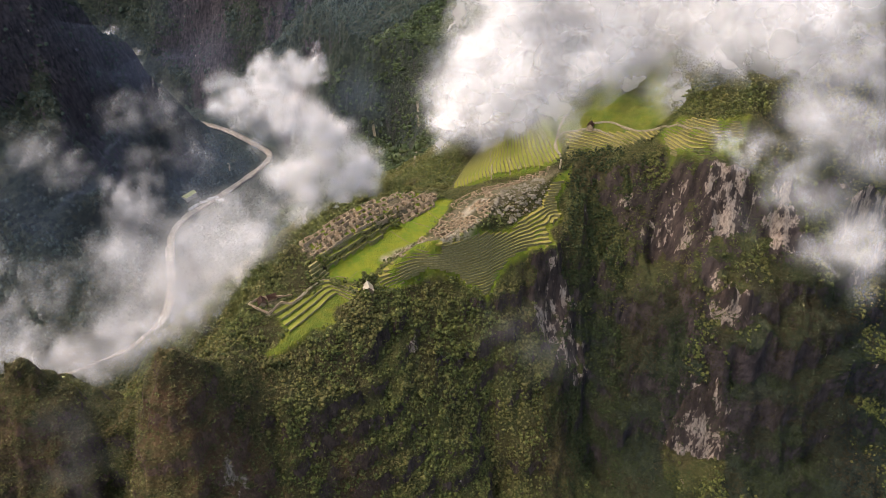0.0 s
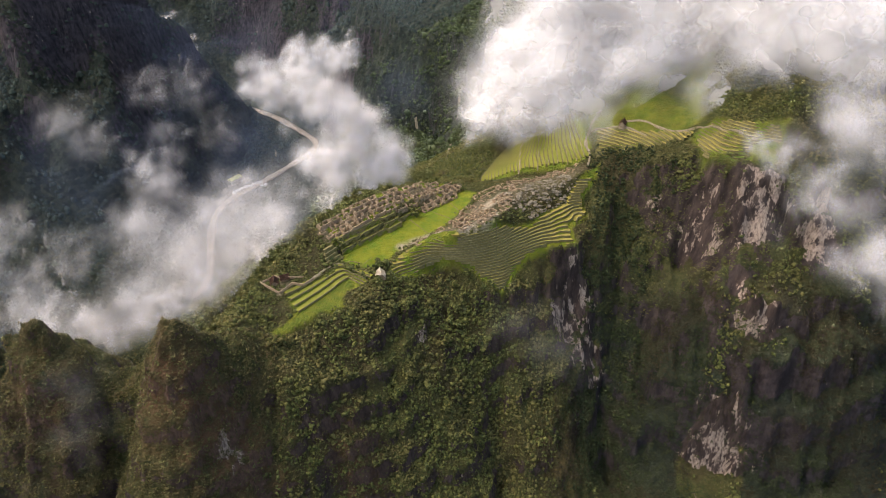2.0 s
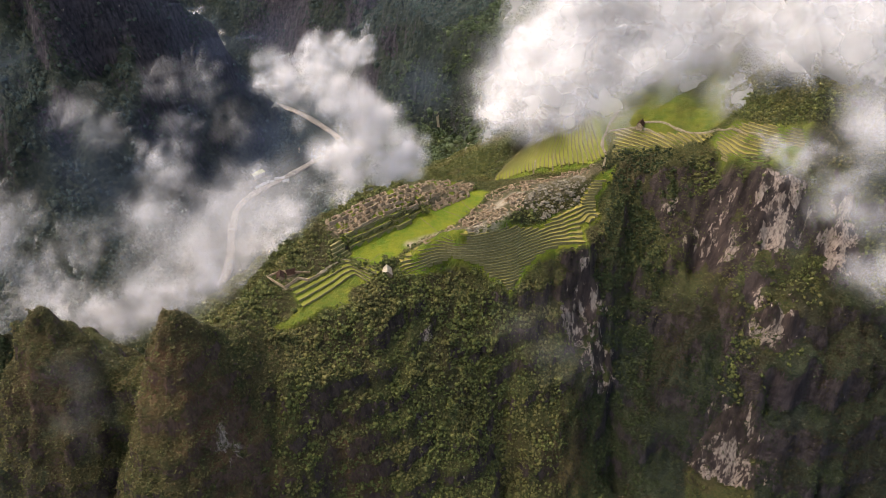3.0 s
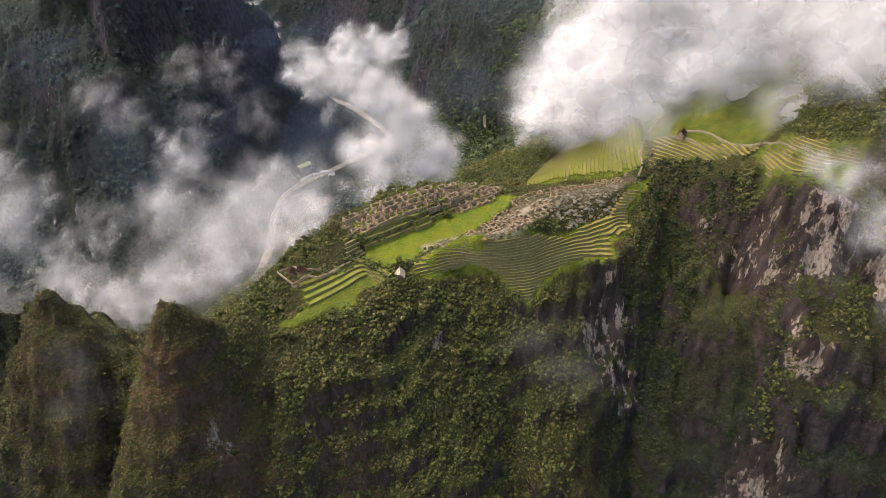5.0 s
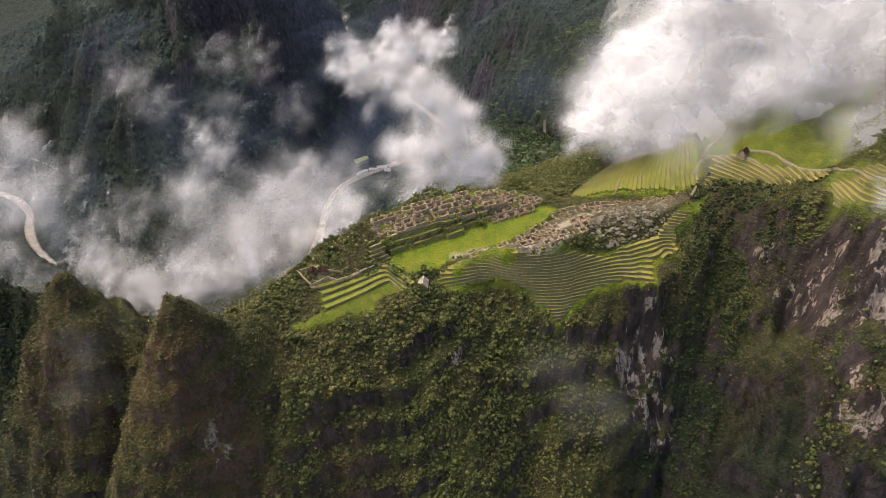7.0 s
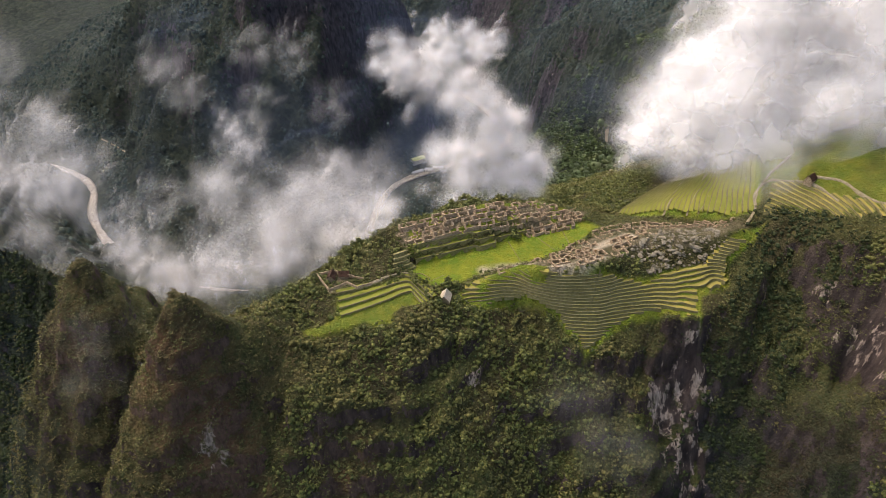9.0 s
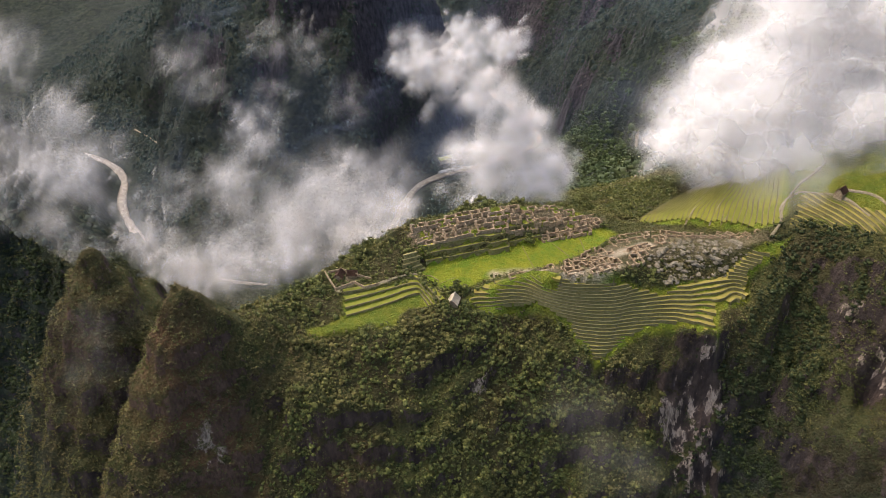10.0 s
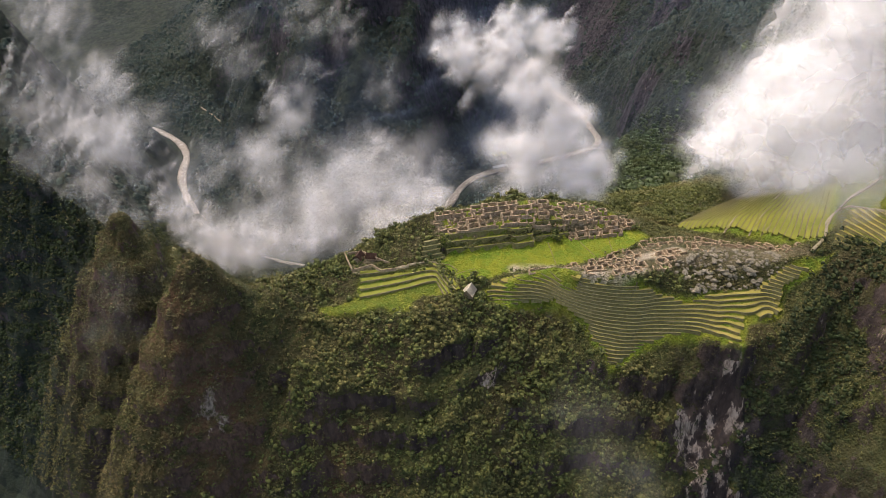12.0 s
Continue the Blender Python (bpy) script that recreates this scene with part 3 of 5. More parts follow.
rust = np.maximum.reduce([0.75 * patch(-150, 306, 40), 0.6 * patch(-195, 310, 30), 0.55 * patch(-300, 315, 40), 0.6 * patch(-70, 352, 24), 0.12 * patch(230, 500, 40), 0.12 * patch(300, 470, 40), 0.3 * patch(110, 430, 30)])
mask("rust", rust)
# far forest by distance; the eastern patches darken the cliffs for cloud shade
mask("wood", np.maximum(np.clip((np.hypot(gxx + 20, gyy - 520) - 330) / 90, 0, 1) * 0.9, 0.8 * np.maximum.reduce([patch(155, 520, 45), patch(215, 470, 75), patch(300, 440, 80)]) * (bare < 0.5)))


def ground_z(x, y):
    """Height of the finished ground mesh."""
    x, y = np.atleast_1d(np.asarray(x, float)), np.atleast_1d(np.asarray(y, float))
    i = np.clip(np.searchsorted(gx, x) - 1, 0, len(gx) - 2)
    j = np.clip(np.searchsorted(gy, y) - 1, 0, len(gy) - 2)
    u, v = (x - gx[i]) / (gx[i + 1] - gx[i]), (y - gy[j]) / (gy[j + 1] - gy[j])
    return (gzz[j, i] * (1 - u) + gzz[j, i + 1] * u) * (1 - v) + (gzz[j + 1, i] * (1 - u) + gzz[j + 1, i + 1] * u) * v


def slope(x, y, d=3.0):
    return np.hypot(ground_z(x + d, y) - ground_z(x - d, y), ground_z(x, y + d) - ground_z(x, y - d)) / (2 * d)


# ---- helpers for things ----
def part(name, bm, material, parent=None, label=""):
    """Links a bmesh as one mesh object under its thing."""
    me = bpy.data.meshes.new(name)
    bm.to_mesh(me)
    bm.free()
    me.materials.append(material)
    ob = new(name, me)
    ob.parent = parent
    return tagged(ob, label)


def raw_part(name, verts, faces, material, parent=None, smooth=False):
    me = bpy.data.meshes.new(name)
    me.from_pydata([tuple(map(float, v)) for v in verts], [], [tuple(map(int, f)) for f in faces])
    if smooth:
        me.polygons.foreach_set("use_smooth", np.ones(len(me.polygons), bool))
    me.materials.append(material)
    ob = new(name, me)
    ob.parent = parent
    return ob


def tri_mesh(name, verts, tris):
    """A mesh from arrays of corners and triangles."""
    me = bpy.data.meshes.new(name)
    me.vertices.add(len(verts))
    me.vertices.foreach_set("co", verts.astype(np.float32).ravel())
    me.loops.add(tris.size)
    me.loops.foreach_set("vertex_index", tris.astype(np.int32).ravel())
    me.polygons.add(len(tris))
    me.polygons.foreach_set("loop_start", np.arange(0, tris.size, 3, dtype=np.int32))
    me.update(calc_edges=True)
    return me


rng = np.random.default_rng(11)


# ---- river, paths ----
def smooth_line(points, step):
    """A rounded line through the points, at even steps."""
    p = np.array(points, float)
    for _ in range(3):
        q = np.empty((2 * len(p), p.shape[1]))
        q[0], q[-1] = p[0], p[-1]
        q[1:-1:2] = 0.75 * p[:-1] + 0.25 * p[1:]
        q[2:-1:2] = 0.25 * p[:-1] + 0.75 * p[1:]
        p = q
    d = np.concatenate([[0], np.cumsum(np.hypot(*np.diff(p[:, :2], axis=0).T))])
    keep = np.concatenate([[True], np.diff(d) > 1e-6])
    t = np.arange(0, d[-1], step)
    return np.stack([np.interp(t, d[keep], p[keep, k]) for k in range(p.shape[1])], -1)


def ribbon(name, points, width, material, label, category, lift=0.4, step=2.0, wobble=0.15, deep=1.0, level=None, kind="structure"):
    """A strip of that width laid on the ground, with edges that go down into it."""
    p = smooth_line(points, step)
    t = np.gradient(p[:, :2], axis=0)
    n = np.stack([-t[:, 1], t[:, 0]], -1) / np.maximum(np.hypot(*t.T), 1e-6)[:, None]
    half = width / 2 * (1 + wobble * fbm(np.arange(len(p)) * step, np.zeros(len(p)), 14, 2, 90))
    rows = []
    for f, drop in ((-1, deep), (-1, 0), (-0.5, 0), (0, 0), (0.5, 0), (1, 0), (1, deep)):
        q = p[:, :2] + n * (f * half)[:, None]
        z = (ground_z(q[:, 0], q[:, 1]) if level is None else p[:, 2] + level) + lift - drop
        rows.append(np.column_stack([q, z]))
    v = np.stack(rows, 1).reshape(-1, 3)
    f = [(i * 7 + k, i * 7 + k + 1, i * 7 + k + 8, i * 7 + k + 7) for i in range(len(p) - 1) for k in range(6)]
    ob = raw_part(name, v, f, material, smooth=True)
    return tagged(ob, label, category, kind=kind)


ribbon("river", LINES[0], 15, MAT_WATER, "brown silty river with pale rapids in the gorge", "water", level=-0.5, lift=0, step=8, deep=2, wobble=0.35)
for spots, w in (
    ([(122, 636), (126, 656), (123, 668), (122, 681), (124, 688), (129, 701), (136, 715), (142, 735)], 2.6),
    ([(159, 684), (180, 685), (194, 666), (208, 653), (226, 648), (248, 632), (274, 616)], 1.8),
    ([(124, 688), (138, 684), (150, 680), (167, 676), (181, 661)], 1.4),
    ([(54, 673), (55, 700), (55, 729), (58, 743), (64, 762)], 2.0),
    ([(74, 667), (74, 686), (75, 719), (76, 740)], 1.7),
    ([(83, 665), (86, 678), (86, 692)], 1.0),
):
    ribbon("footpath", spots, w * 0.85, MAT_PATH, "worn pale stone footpath between grassy terraces", "path", lift=1.3, deep=3, wobble=0.7)
ribbon("footpath", [(-150, 442), (-141, 444), (-132, 453), (-123, 465), (-114, 477), (-107, 489), (-98, 487), (-90, 481)], 1.6, MAT_PATH, "pale trodden path along the top of the northern steps", "path", lift=0.6, deep=3, wobble=0.5)
ribbon("stairway", [(33, 542), (34, 528), (36, 515), (40, 500)], 0.8, MAT_COPING, "steep mossy stone stairway between the terraces", "stairs", lift=1.3, deep=3)
for spots, w in (
    ([(-61, 780), (-63, 830), (-64, 900), (-66, 960), (-74, 1030)], 7),
    ([(-38, 802), (-40, 840), (-38, 890)], 6),
    ([(-47, 1155), (-43, 1124), (-40, 1050), (-36, 959)], 7),
    ([(4, 800), (8, 825), (10, 852)], 5),
    ([(22, 1036), (21, 1113), (27, 1116), (29, 1055)], 7),
    ([(-140, 1250), (-134, 1235), (-126, 1218)], 9),
    ([(-97, 788), (-99, 830), (-99, 865)], 6),
    ([(-1225, 1021), (-1177, 1019), (-1118, 1001)], 6),
    ([(-512, 1455), (-500, 1430), (-489, 1402)], 8),
):
    ribbon("road", spots, w * 0.6, MAT_ROAD, "pale dirt road cut into a wooded slope", "road", lift=0.7, step=4, deep=2, wobble=0.5)


ribbon("stairway", [(43, 549), (45, 530), (45, 519)], 0.7, MAT_COPING, "steep mossy stone stairway between the terraces", "stairs", lift=1.3, deep=3)


# ---- terraces ----
def contours(zone, level, pad, soft):
    """Lines of one height within a zone, as chains of points."""
    xs = np.arange(min(p[0] for p in zone) - 4, max(p[0] for p in zone) + 4, pad)
    ys = np.arange(min(p[1] for p in zone) - 4, max(p[1] for p in zone) + 4, pad)
    xx, yy = np.meshgrid(xs, ys)
    z = soft(xx, yy)
    ok = inside(zone, xx, yy)
    links = {}

    def cut(a, b, za, zb):
        f = (level - za) / (zb - za)
        return (a[0] + (b[0] - a[0]) * f, a[1] + (b[1] - a[1]) * f)

    for j, i in zip(*np.nonzero(ok[:-1, :-1] & ok[1:, 1:] & ok[1:, :-1] & ok[:-1, 1:])):
        c = [(xs[i], ys[j]), (xs[i + 1], ys[j]), (xs[i + 1], ys[j + 1]), (xs[i], ys[j + 1])]
        v = [z[j, i], z[j, i + 1], z[j + 1, i + 1], z[j + 1, i]]
        keys = [("h", i, j), ("v", i + 1, j), ("h", i, j + 1), ("v", i, j)]
        pts = [(keys[k], cut(c[k], c[(k + 1) % 4], v[k], v[(k + 1) % 4])) for k in range(4) if (v[k] > level) != (v[(k + 1) % 4] > level)]
        if len(pts) == 2:
            (ka, pa), (kb, pb) = pts
            links.setdefault(ka, [pa, []])[1].append(kb)
            links.setdefault(kb, [pb, []])[1].append(ka)
    chains, used = [], set()
    for key in sorted(links, key=lambda k: len(links[k][1])):
        if key in used:
            continue
        chain, k = [], key
        while k is not None:
            used.add(k)
            chain.append(links[k][0])
            k = next((n for n in links[k][1] if n not in used), None)
        if len(chain) > 4:
            chains.append(chain)
    return chains


def smoothed_land(x, y):
    return sum(raw_height(x + dx, y + dy) for dx in (-6, -2, 2, 6) for dy in (-6, -2, 2, 6)) / 16


def terrace(line, top, high, deep, turf, label, group, thick=0.8, uphill=None):
    """A retaining wall along a line, with the strip of turf that it holds up."""
    p = smooth_line(line, 1.6)
    if len(p) < 4:
        return
    top = top if p.shape[1] == 2 else p[:, 2] + top
    p = p[:, :2]
    t = np.gradient(p, axis=0)
    n = np.stack([-t[:, 1], t[:, 0]], -1) / np.maximum(np.hypot(*t.T), 1e-6)[:, None]
    mid = p[len(p) // 2]
    m = n[len(p) // 2]
    if uphill is None:
        a, b = raw_height(*(mid + 4 * m)), raw_height(*(mid - 4 * m))
    else:
        a, b = uphill @ m, -(uphill @ m)
    if a < b:
        n = -n
    wave = 0.22 * fbm(p[:, 0], p[:, 1], 6, 3, 51)
    base = tagged(new("terrace"), label, "terrace", group)
    base.location = (*p[len(p) // 2], float(np.mean(top)) - high)
    off = np.array(base.location)
    rows = []
    for f, z in ((-0.35, top - high - 1.0), (-0.05, top + 0.4), (thick, top + 0.4), (thick, top - 0.6)):
        q = p + n * (f + wave * 0.6)[:, None]
        rows.append(np.column_stack([q, z + wave * 0.8 * (z > top)]))
    v = np.stack(rows, 1).reshape(-1, 3) - off
    f = [(i * 4 + k, i * 4 + k + 1, i * 4 + k + 5, i * 4 + k + 4) for i in range(len(p) - 1) for k in range(3)]
    f += [(3, 2, 1, 0), tuple(4 * (len(p) - 1) + k for k in range(4))]
    wall = raw_part("retaining_wall", v, f, MAT_WALL, base)
    rows = []
    for f, dz in ((-0.14, 0.1), (-0.12, 0.52), (thick * 0.6, 0.5), (thick * 0.62, 0.1)):
        q = p + n * (f + wave * 0.6)[:, None]
        rows.append(np.column_stack([q, top + dz + wave * 0.9]))
    v = np.stack(rows, 1).reshape(-1, 3) - off
    f = [(i * 4 + k, i * 4 + k + 1, i * 4 + k + 5, i * 4 + k + 4) for i in range(len(p) - 1) for k in range(3)]
    f += [(3, 2, 1, 0), tuple(4 * (len(p) - 1) + k for k in range(4))]
    tagged(raw_part("coping", v, f, MAT_COPING, wall), "pale stone coping")
    rows = []
    for g, z in ((0.1, top - 1.5), (0.5, top), (deep * 0.5, top + 0.15), (deep, top + 0.1), (deep, top - 2.5)):
        q = p + n * g
        rows.append(np.column_stack([q, z + 0.5 * wave * (z >= top)]))
    v = np.stack(rows, 1).reshape(-1, 3) - off
    f = [(i * 5 + k, i * 5 + k + 1, i * 5 + k + 6, i * 5 + k + 5) for i in range(len(p) - 1) for k in range(4)]
    raw_part("turf", v, f, turf, base, smooth=False)


def plots(x, y):
    """The western terraces stand in plots whose levels do not meet."""
    return 0.9 * (x > 34) - 1.1 * (x > 45) + 1.0 * (x > 5 - 0.2 * (y - 510)) - 0.8 * (x + 0.5 * (y - 560) > 92)


def terraced(zone, low, high, step, deep, turf, label, group, offset=lambda x, y: 0.0):
    for level in np.arange(low, high, step):
        for chain in contours(zone, level, 2.5, lambda x, y: smoothed_land(x, y) + 1.3 * fbm(x, y, 22, 3, 57) + offset(x, y)):
            terrace(chain[::2] if len(chain) > 9 else chain, level + step * 0.5 + 0.4, step, deep, turf, label, group, thick=0.55)


terraced(WEST, -114, -58, 2.0, 5.0, MAT_TURF, "narrow stone-walled terrace with olive grass on a steep slope", "western terraces", plots)
front = [(12, 680), (54, 675), (80, 664), (104, 652), (124, 650)]
for k in range(27):
    f = k / 27
    line = []
    for y in np.arange(650, 801, 4.0):
        x0, z0, x1, z1 = field_edges(y)
        x = float(x0 + (x1 - x0) * f)
        if y > np.interp(x, [p[0] for p in front], [p[1] for p in front]) + 2 + 0.6 * math.sin(k * 1.7):
            line.append((x + 0.5 * math.sin(y * 0.11 + k), float(y), float(z0 + (z1 - z0) * f)))
    if len(line) > 4:
        terrace(line, 0.9, 2.1, 4.4, MAT_FIELD, "broad farming terrace with mown grass above a low stone wall", "southern terraces", thick=0.7, uphill=np.array((1.0, 0.0)))
terraced([(128, 648), (130, 684), (152, 682), (196, 664), (228, 644), (205, 636), (160, 648)], -54, -8, 2.1, 5.0, MAT_TURF, "curved terrace with a low stone wall below the watch hut", "upper terraces")
terraced(SLOPEFIELD, -34, 10, 1.8, 4.0, MAT_TURF, "small overgrown terrace above the cliffs", "cliff terraces")
for k in range(4):
    terrace(north_step(k), -82 - 1.5 * k + 0.1, 1.5, 4.4, MAT_FIELD, "low stone terrace step that turns a corner beside the northern lawn", "northern terraces", uphill=np.array((-0.76, 0.65)))
for k, wk in enumerate(EAST_STEPS):
    s = np.arange(9.0, 112.5, 0.75)
    line = np.array([from_site(a, wk + b) for a, b in zip(s, jog(s))])
    terrace(line[::2], -82 + 4.2 * (k + 1), 4.2, 2.8, MAT_FIELD, "tall stone terrace step between the plaza and the eastern town", "eastern terraces", uphill=np.array(from_site(0, 1)) - from_site(0, 0))


# ---- ruined town ----
def wall_bmesh(a, b, top, thick=0.85, foot=3.0, gable=0.0, rough=0.35, n=7):
    """A dry-stone wall from a to b with an uneven top."""
    bm = bmesh.new()
    ax, ay = a
    dx, dy = b[0] - ax, b[1] - ay
    ln = math.hypot(dx, dy)
    nx, ny = -dy / ln * thick / 2, dx / ln * thick / 2
    prev = None
    for i in range(n + 1):
        f = i / n
        z = top + gable * (1 - abs(2 * f - 1)) + random.uniform(-rough, rough)
        x, y = ax + dx * f, ay + dy * f
        ring = [bm.verts.new(c) for c in ((x - nx * 1.15, y - ny * 1.15, -foot), (x + nx * 1.15, y + ny * 1.15, -foot), (x + nx * 0.85, y + ny * 0.85, z), (x - nx * 0.85, y - ny * 0.85, z - 0.05))]
        if prev:
            for k in range(4):
                bm.faces.new((prev[k], prev[(k + 1) % 4], ring[(k + 1) % 4], ring[k]))
        else:
            bm.faces.new(ring[::-1])
        prev = ring
    bm.faces.new(prev)
    return bm


def ruined_house(lx, ly, high, gabled, inner, broken=False):
    ob = tagged(new("ruined_house"), "roofless house of weathered tan granite blocks", "house", "ruined houses of the town")
    x, y = lx / 2, ly / 2
    part("wall", wall_bmesh((-x, y), (x, y), high), MAT_STONE, ob)
    part("wall", wall_bmesh((-x + 0.1, -y), (-0.9, -y), high * 0.9), MAT_STONE, ob)
    if not broken:
        part("wall", wall_bmesh((0.9, -y), (x - 0.1, -y), high * 0.85), MAT_STONE, ob)
    for e in (-x,) if broken else (-x, x):
        part("gable_wall" if gabled else "wall", wall_bmesh((e, -y + 0.3), (e, y - 0.3), high, gable=gabled * ly * 0.32), MAT_STONE, ob)
    if inner:
        part("inner_wall", wall_bmesh((0.3, -y + 1.2), (0.3, y - 0.4), high * 0.7, thick=0.6), MAT_STONE, ob)
    return ob


HOUSES = [ruined_house(8.6, 5.6, 3.2, 1, 0), ruined_house(7.0, 5.0, 2.6, 0, 0), ruined_house(12.5, 6.0, 3.4, 1, 1), ruined_house(5.2, 4.4, 2.2, 0, 0), ruined_house(7.5, 4.6, 1.5, 0, 0, True), ruined_house(5.0, 4.0, 1.2, 0, 0, True), ruined_house(10.0, 3.6, 1.3, 0, 1, True)]
AXIS = math.degrees(math.atan2(UY, UX))
first = list(HOUSES)


def place_house(x, y, turn, k):
    z = float(min(ground_z([x - 2, x + 2, x, x], [y, y, y - 2, y + 2]))) + 0.2
    m = pose(x, y, z, 0, 0, turn)
    if HOUSES[k] in first:
        first.remove(HOUSES[k])
        HOUSES[k].matrix_basis = m
    else:
        copy_thing(HOUSES[k], m)


random.seed(5)
for row, w in enumerate((19.0, 25.2, 31.4, 37.0)):
    s = 4.0 + 2.5 * (row % 2) + (9 if row == 0 else 0)
    while s < (150 if row < 3 else 112):
        k = random.choice((0, 0, 1, 2, 1, 3, 2, 0, 6))
        size = (8.6, 7.0, 12.5, 5.2, 7.5, 5.0, 10.0)[k]
        s += size / 2
        if not 100 < s < 108 and random.random() > 0.07:
            out = -8.5 if s > 108 else 0
            x, y = from_site(s, w + out + random.uniform(-0.6, 0.6) - 0.07 * max(0, s - 60))
            place_house(x, y, AXIS + random.uniform(-5, 5) + (180 if random.random() < 0.4 else 0), k)
        s += size / 2 + random.choice((0.1, 0.2, 0.5, 1.8))
taken = [tuple(h.matrix_basis.translation[:2]) for h in scene.objects if h.name.split(".")[0] == "ruined_house"]
for s in np.arange(100, 172, 6.6):
    for w in np.arange(4, 44, 5.8):
        x, y = from_site(s + random.uniform(-0.6, 0.6), w)
        if inside(TOWN_E, x, y) and random.random() < 0.85 and min(math.hypot(x - a, y - b) for a, b in taken) > 5.5:
            place_house(x, y, AXIS + random.uniform(-8, 8) + random.choice((0, 0, 90, 180)), random.choice((1, 3, 3, 5, 4)))
QUARRY = [(42, 572), (66, 566), (104, 590), (122, 616), (96, 634), (62, 622)]
for line in ([(12, 612), (28, 626), (57, 643), (92, 650), (122, 641)], [(20, 606), (34, 618), (60, 634), (92, 640), (116, 632)]):
    p = smooth_line(line, 6.6)
    for (x, y), (x2, y2) in zip(p, p[1:]):
        place_house(x, y, math.degrees(math.atan2(y2 - y, x2 - x)) + random.uniform(-6, 6), random.choice((4, 5, 3, 6, 5)))
for s in np.arange(12, 200, 7.4):
    for w in np.arange(-110, -10, 6.2):
        x, y = from_site(s, w)
        if inside(TOWN_W, x, y) and not inside(QUARRY, x, y) and random.random() < 0.62:
            place_house(x, y, AXIS + random.uniform(-10, 10) + random.choice((0, 0, 90, 180, 270)), random.choice((4, 5, 5, 3, 6, 1)))


for k in range(5):
    line = [from_site(s, 2.0 + k * 2.4 + 0.1 * s) for s in np.arange(-14 + k * 1.5, 8 - k * 0.5, 3.0)]
    terrace(line, -81.0 + 2.6 * k, 2.6, 2.6, MAT_WALL, "rough stony step below the corner of the town", "corner steps", uphill=np.array(from_site(0, 1)) - from_site(0, 0))


def boulder_bmesh(r, flat):
    bm = bmesh.new()
    bmesh.ops.create_icosphere(bm, subdivisions=2, radius=r)
    for v in bm.verts:
        n = noise.noise(v.co * (0.9 / r) + Vector((r * 9, flat * 7, 0)))
        v.co *= 1 + 0.45 * n
        v.co.z *= flat
        v.co.x *= 1.25
    return bm


BOULDERS = []
for r, flat in ((0.8, 0.7), (1.2, 0.65), (1.7, 0.75), (2.3, 0.6)):
    b = part("boulder", boulder_bmesh(r, flat), MAT_BOULDER)
    BOULDERS.append(tagged(b, "rough grey granite boulder lying among grass and ruins", "boulder", "quarry boulders"))
free = list(BOULDERS)
count = 0
while count < 240:
    x, y = random.uniform(40, 124), random.uniform(560, 640)
    if not inside(QUARRY, x, y) or inside(WEST, x, y):
        continue
    k = random.choice((0, 0, 0, 1, 1, 2, 3))
    m = pose(x, y, float(ground_z(x, y)[0]) + 0.2, random.uniform(-20, 20), random.uniform(-20, 20), random.uniform(0, 360))
    if BOULDERS[k] in free:
        free.remove(BOULDERS[k])
        BOULDERS[k].matrix_basis = m
    else:
        copy_thing(BOULDERS[k], m)
    count += 1


def low_wall(points, high, label, stone=MAT_WALL):
    """A short free-standing wall of stones."""
    ob = tagged(new("low_wall"), label, "wall", "low walls of the plaza")
    x0, y0 = points[0]
    z0 = float(ground_z(x0, y0)[0])
    ob.location = (x0, y0, z0)
    for a, b in zip(points, points[1:]):
        bm = wall_bmesh((a[0] - x0, a[1] - y0), (b[0] - x0, b[1] - y0), high, thick=0.55, foot=1.0, rough=0.2, n=9)
        part("wall", bm, stone, ob)


for pts in ([(-165, 450), (-145, 438), (-138, 452), (-128, 451), (-121, 460)], [(-165, 453), (-157, 462), (-145, 462), (-131, 464)]):
    low_wall(pts, 1.6, "pale stone wall round the yard of a thatched hut", MAT_STONE)
for pts, high in (
    (((-4, -2), (2, 8)), 1.2), (((4, -30), (8, -24), (20, -24)), 1.2), (((12, -30), (16, -34), (28, -33)), 1.4), (((8, -18), (26, -14)), 0.7), (((-2, -2), (8, -6), (12, -14)), 1.0),
    (((92, 6), (88, -24)), 0.6), (((116, 8), (122, -20)), 0.5), (((143, 5), (136, -22)), 0.9), (((150, -18), (168, -22)), 1.2), (((132, -26), (160, -30)), 1.4), (((136, -32), (158, -37)), 1.2),
):
    low_wall([from_site(*p) for p in pts], high * 0.75, "low dry-stone wall on the grass of the plaza")


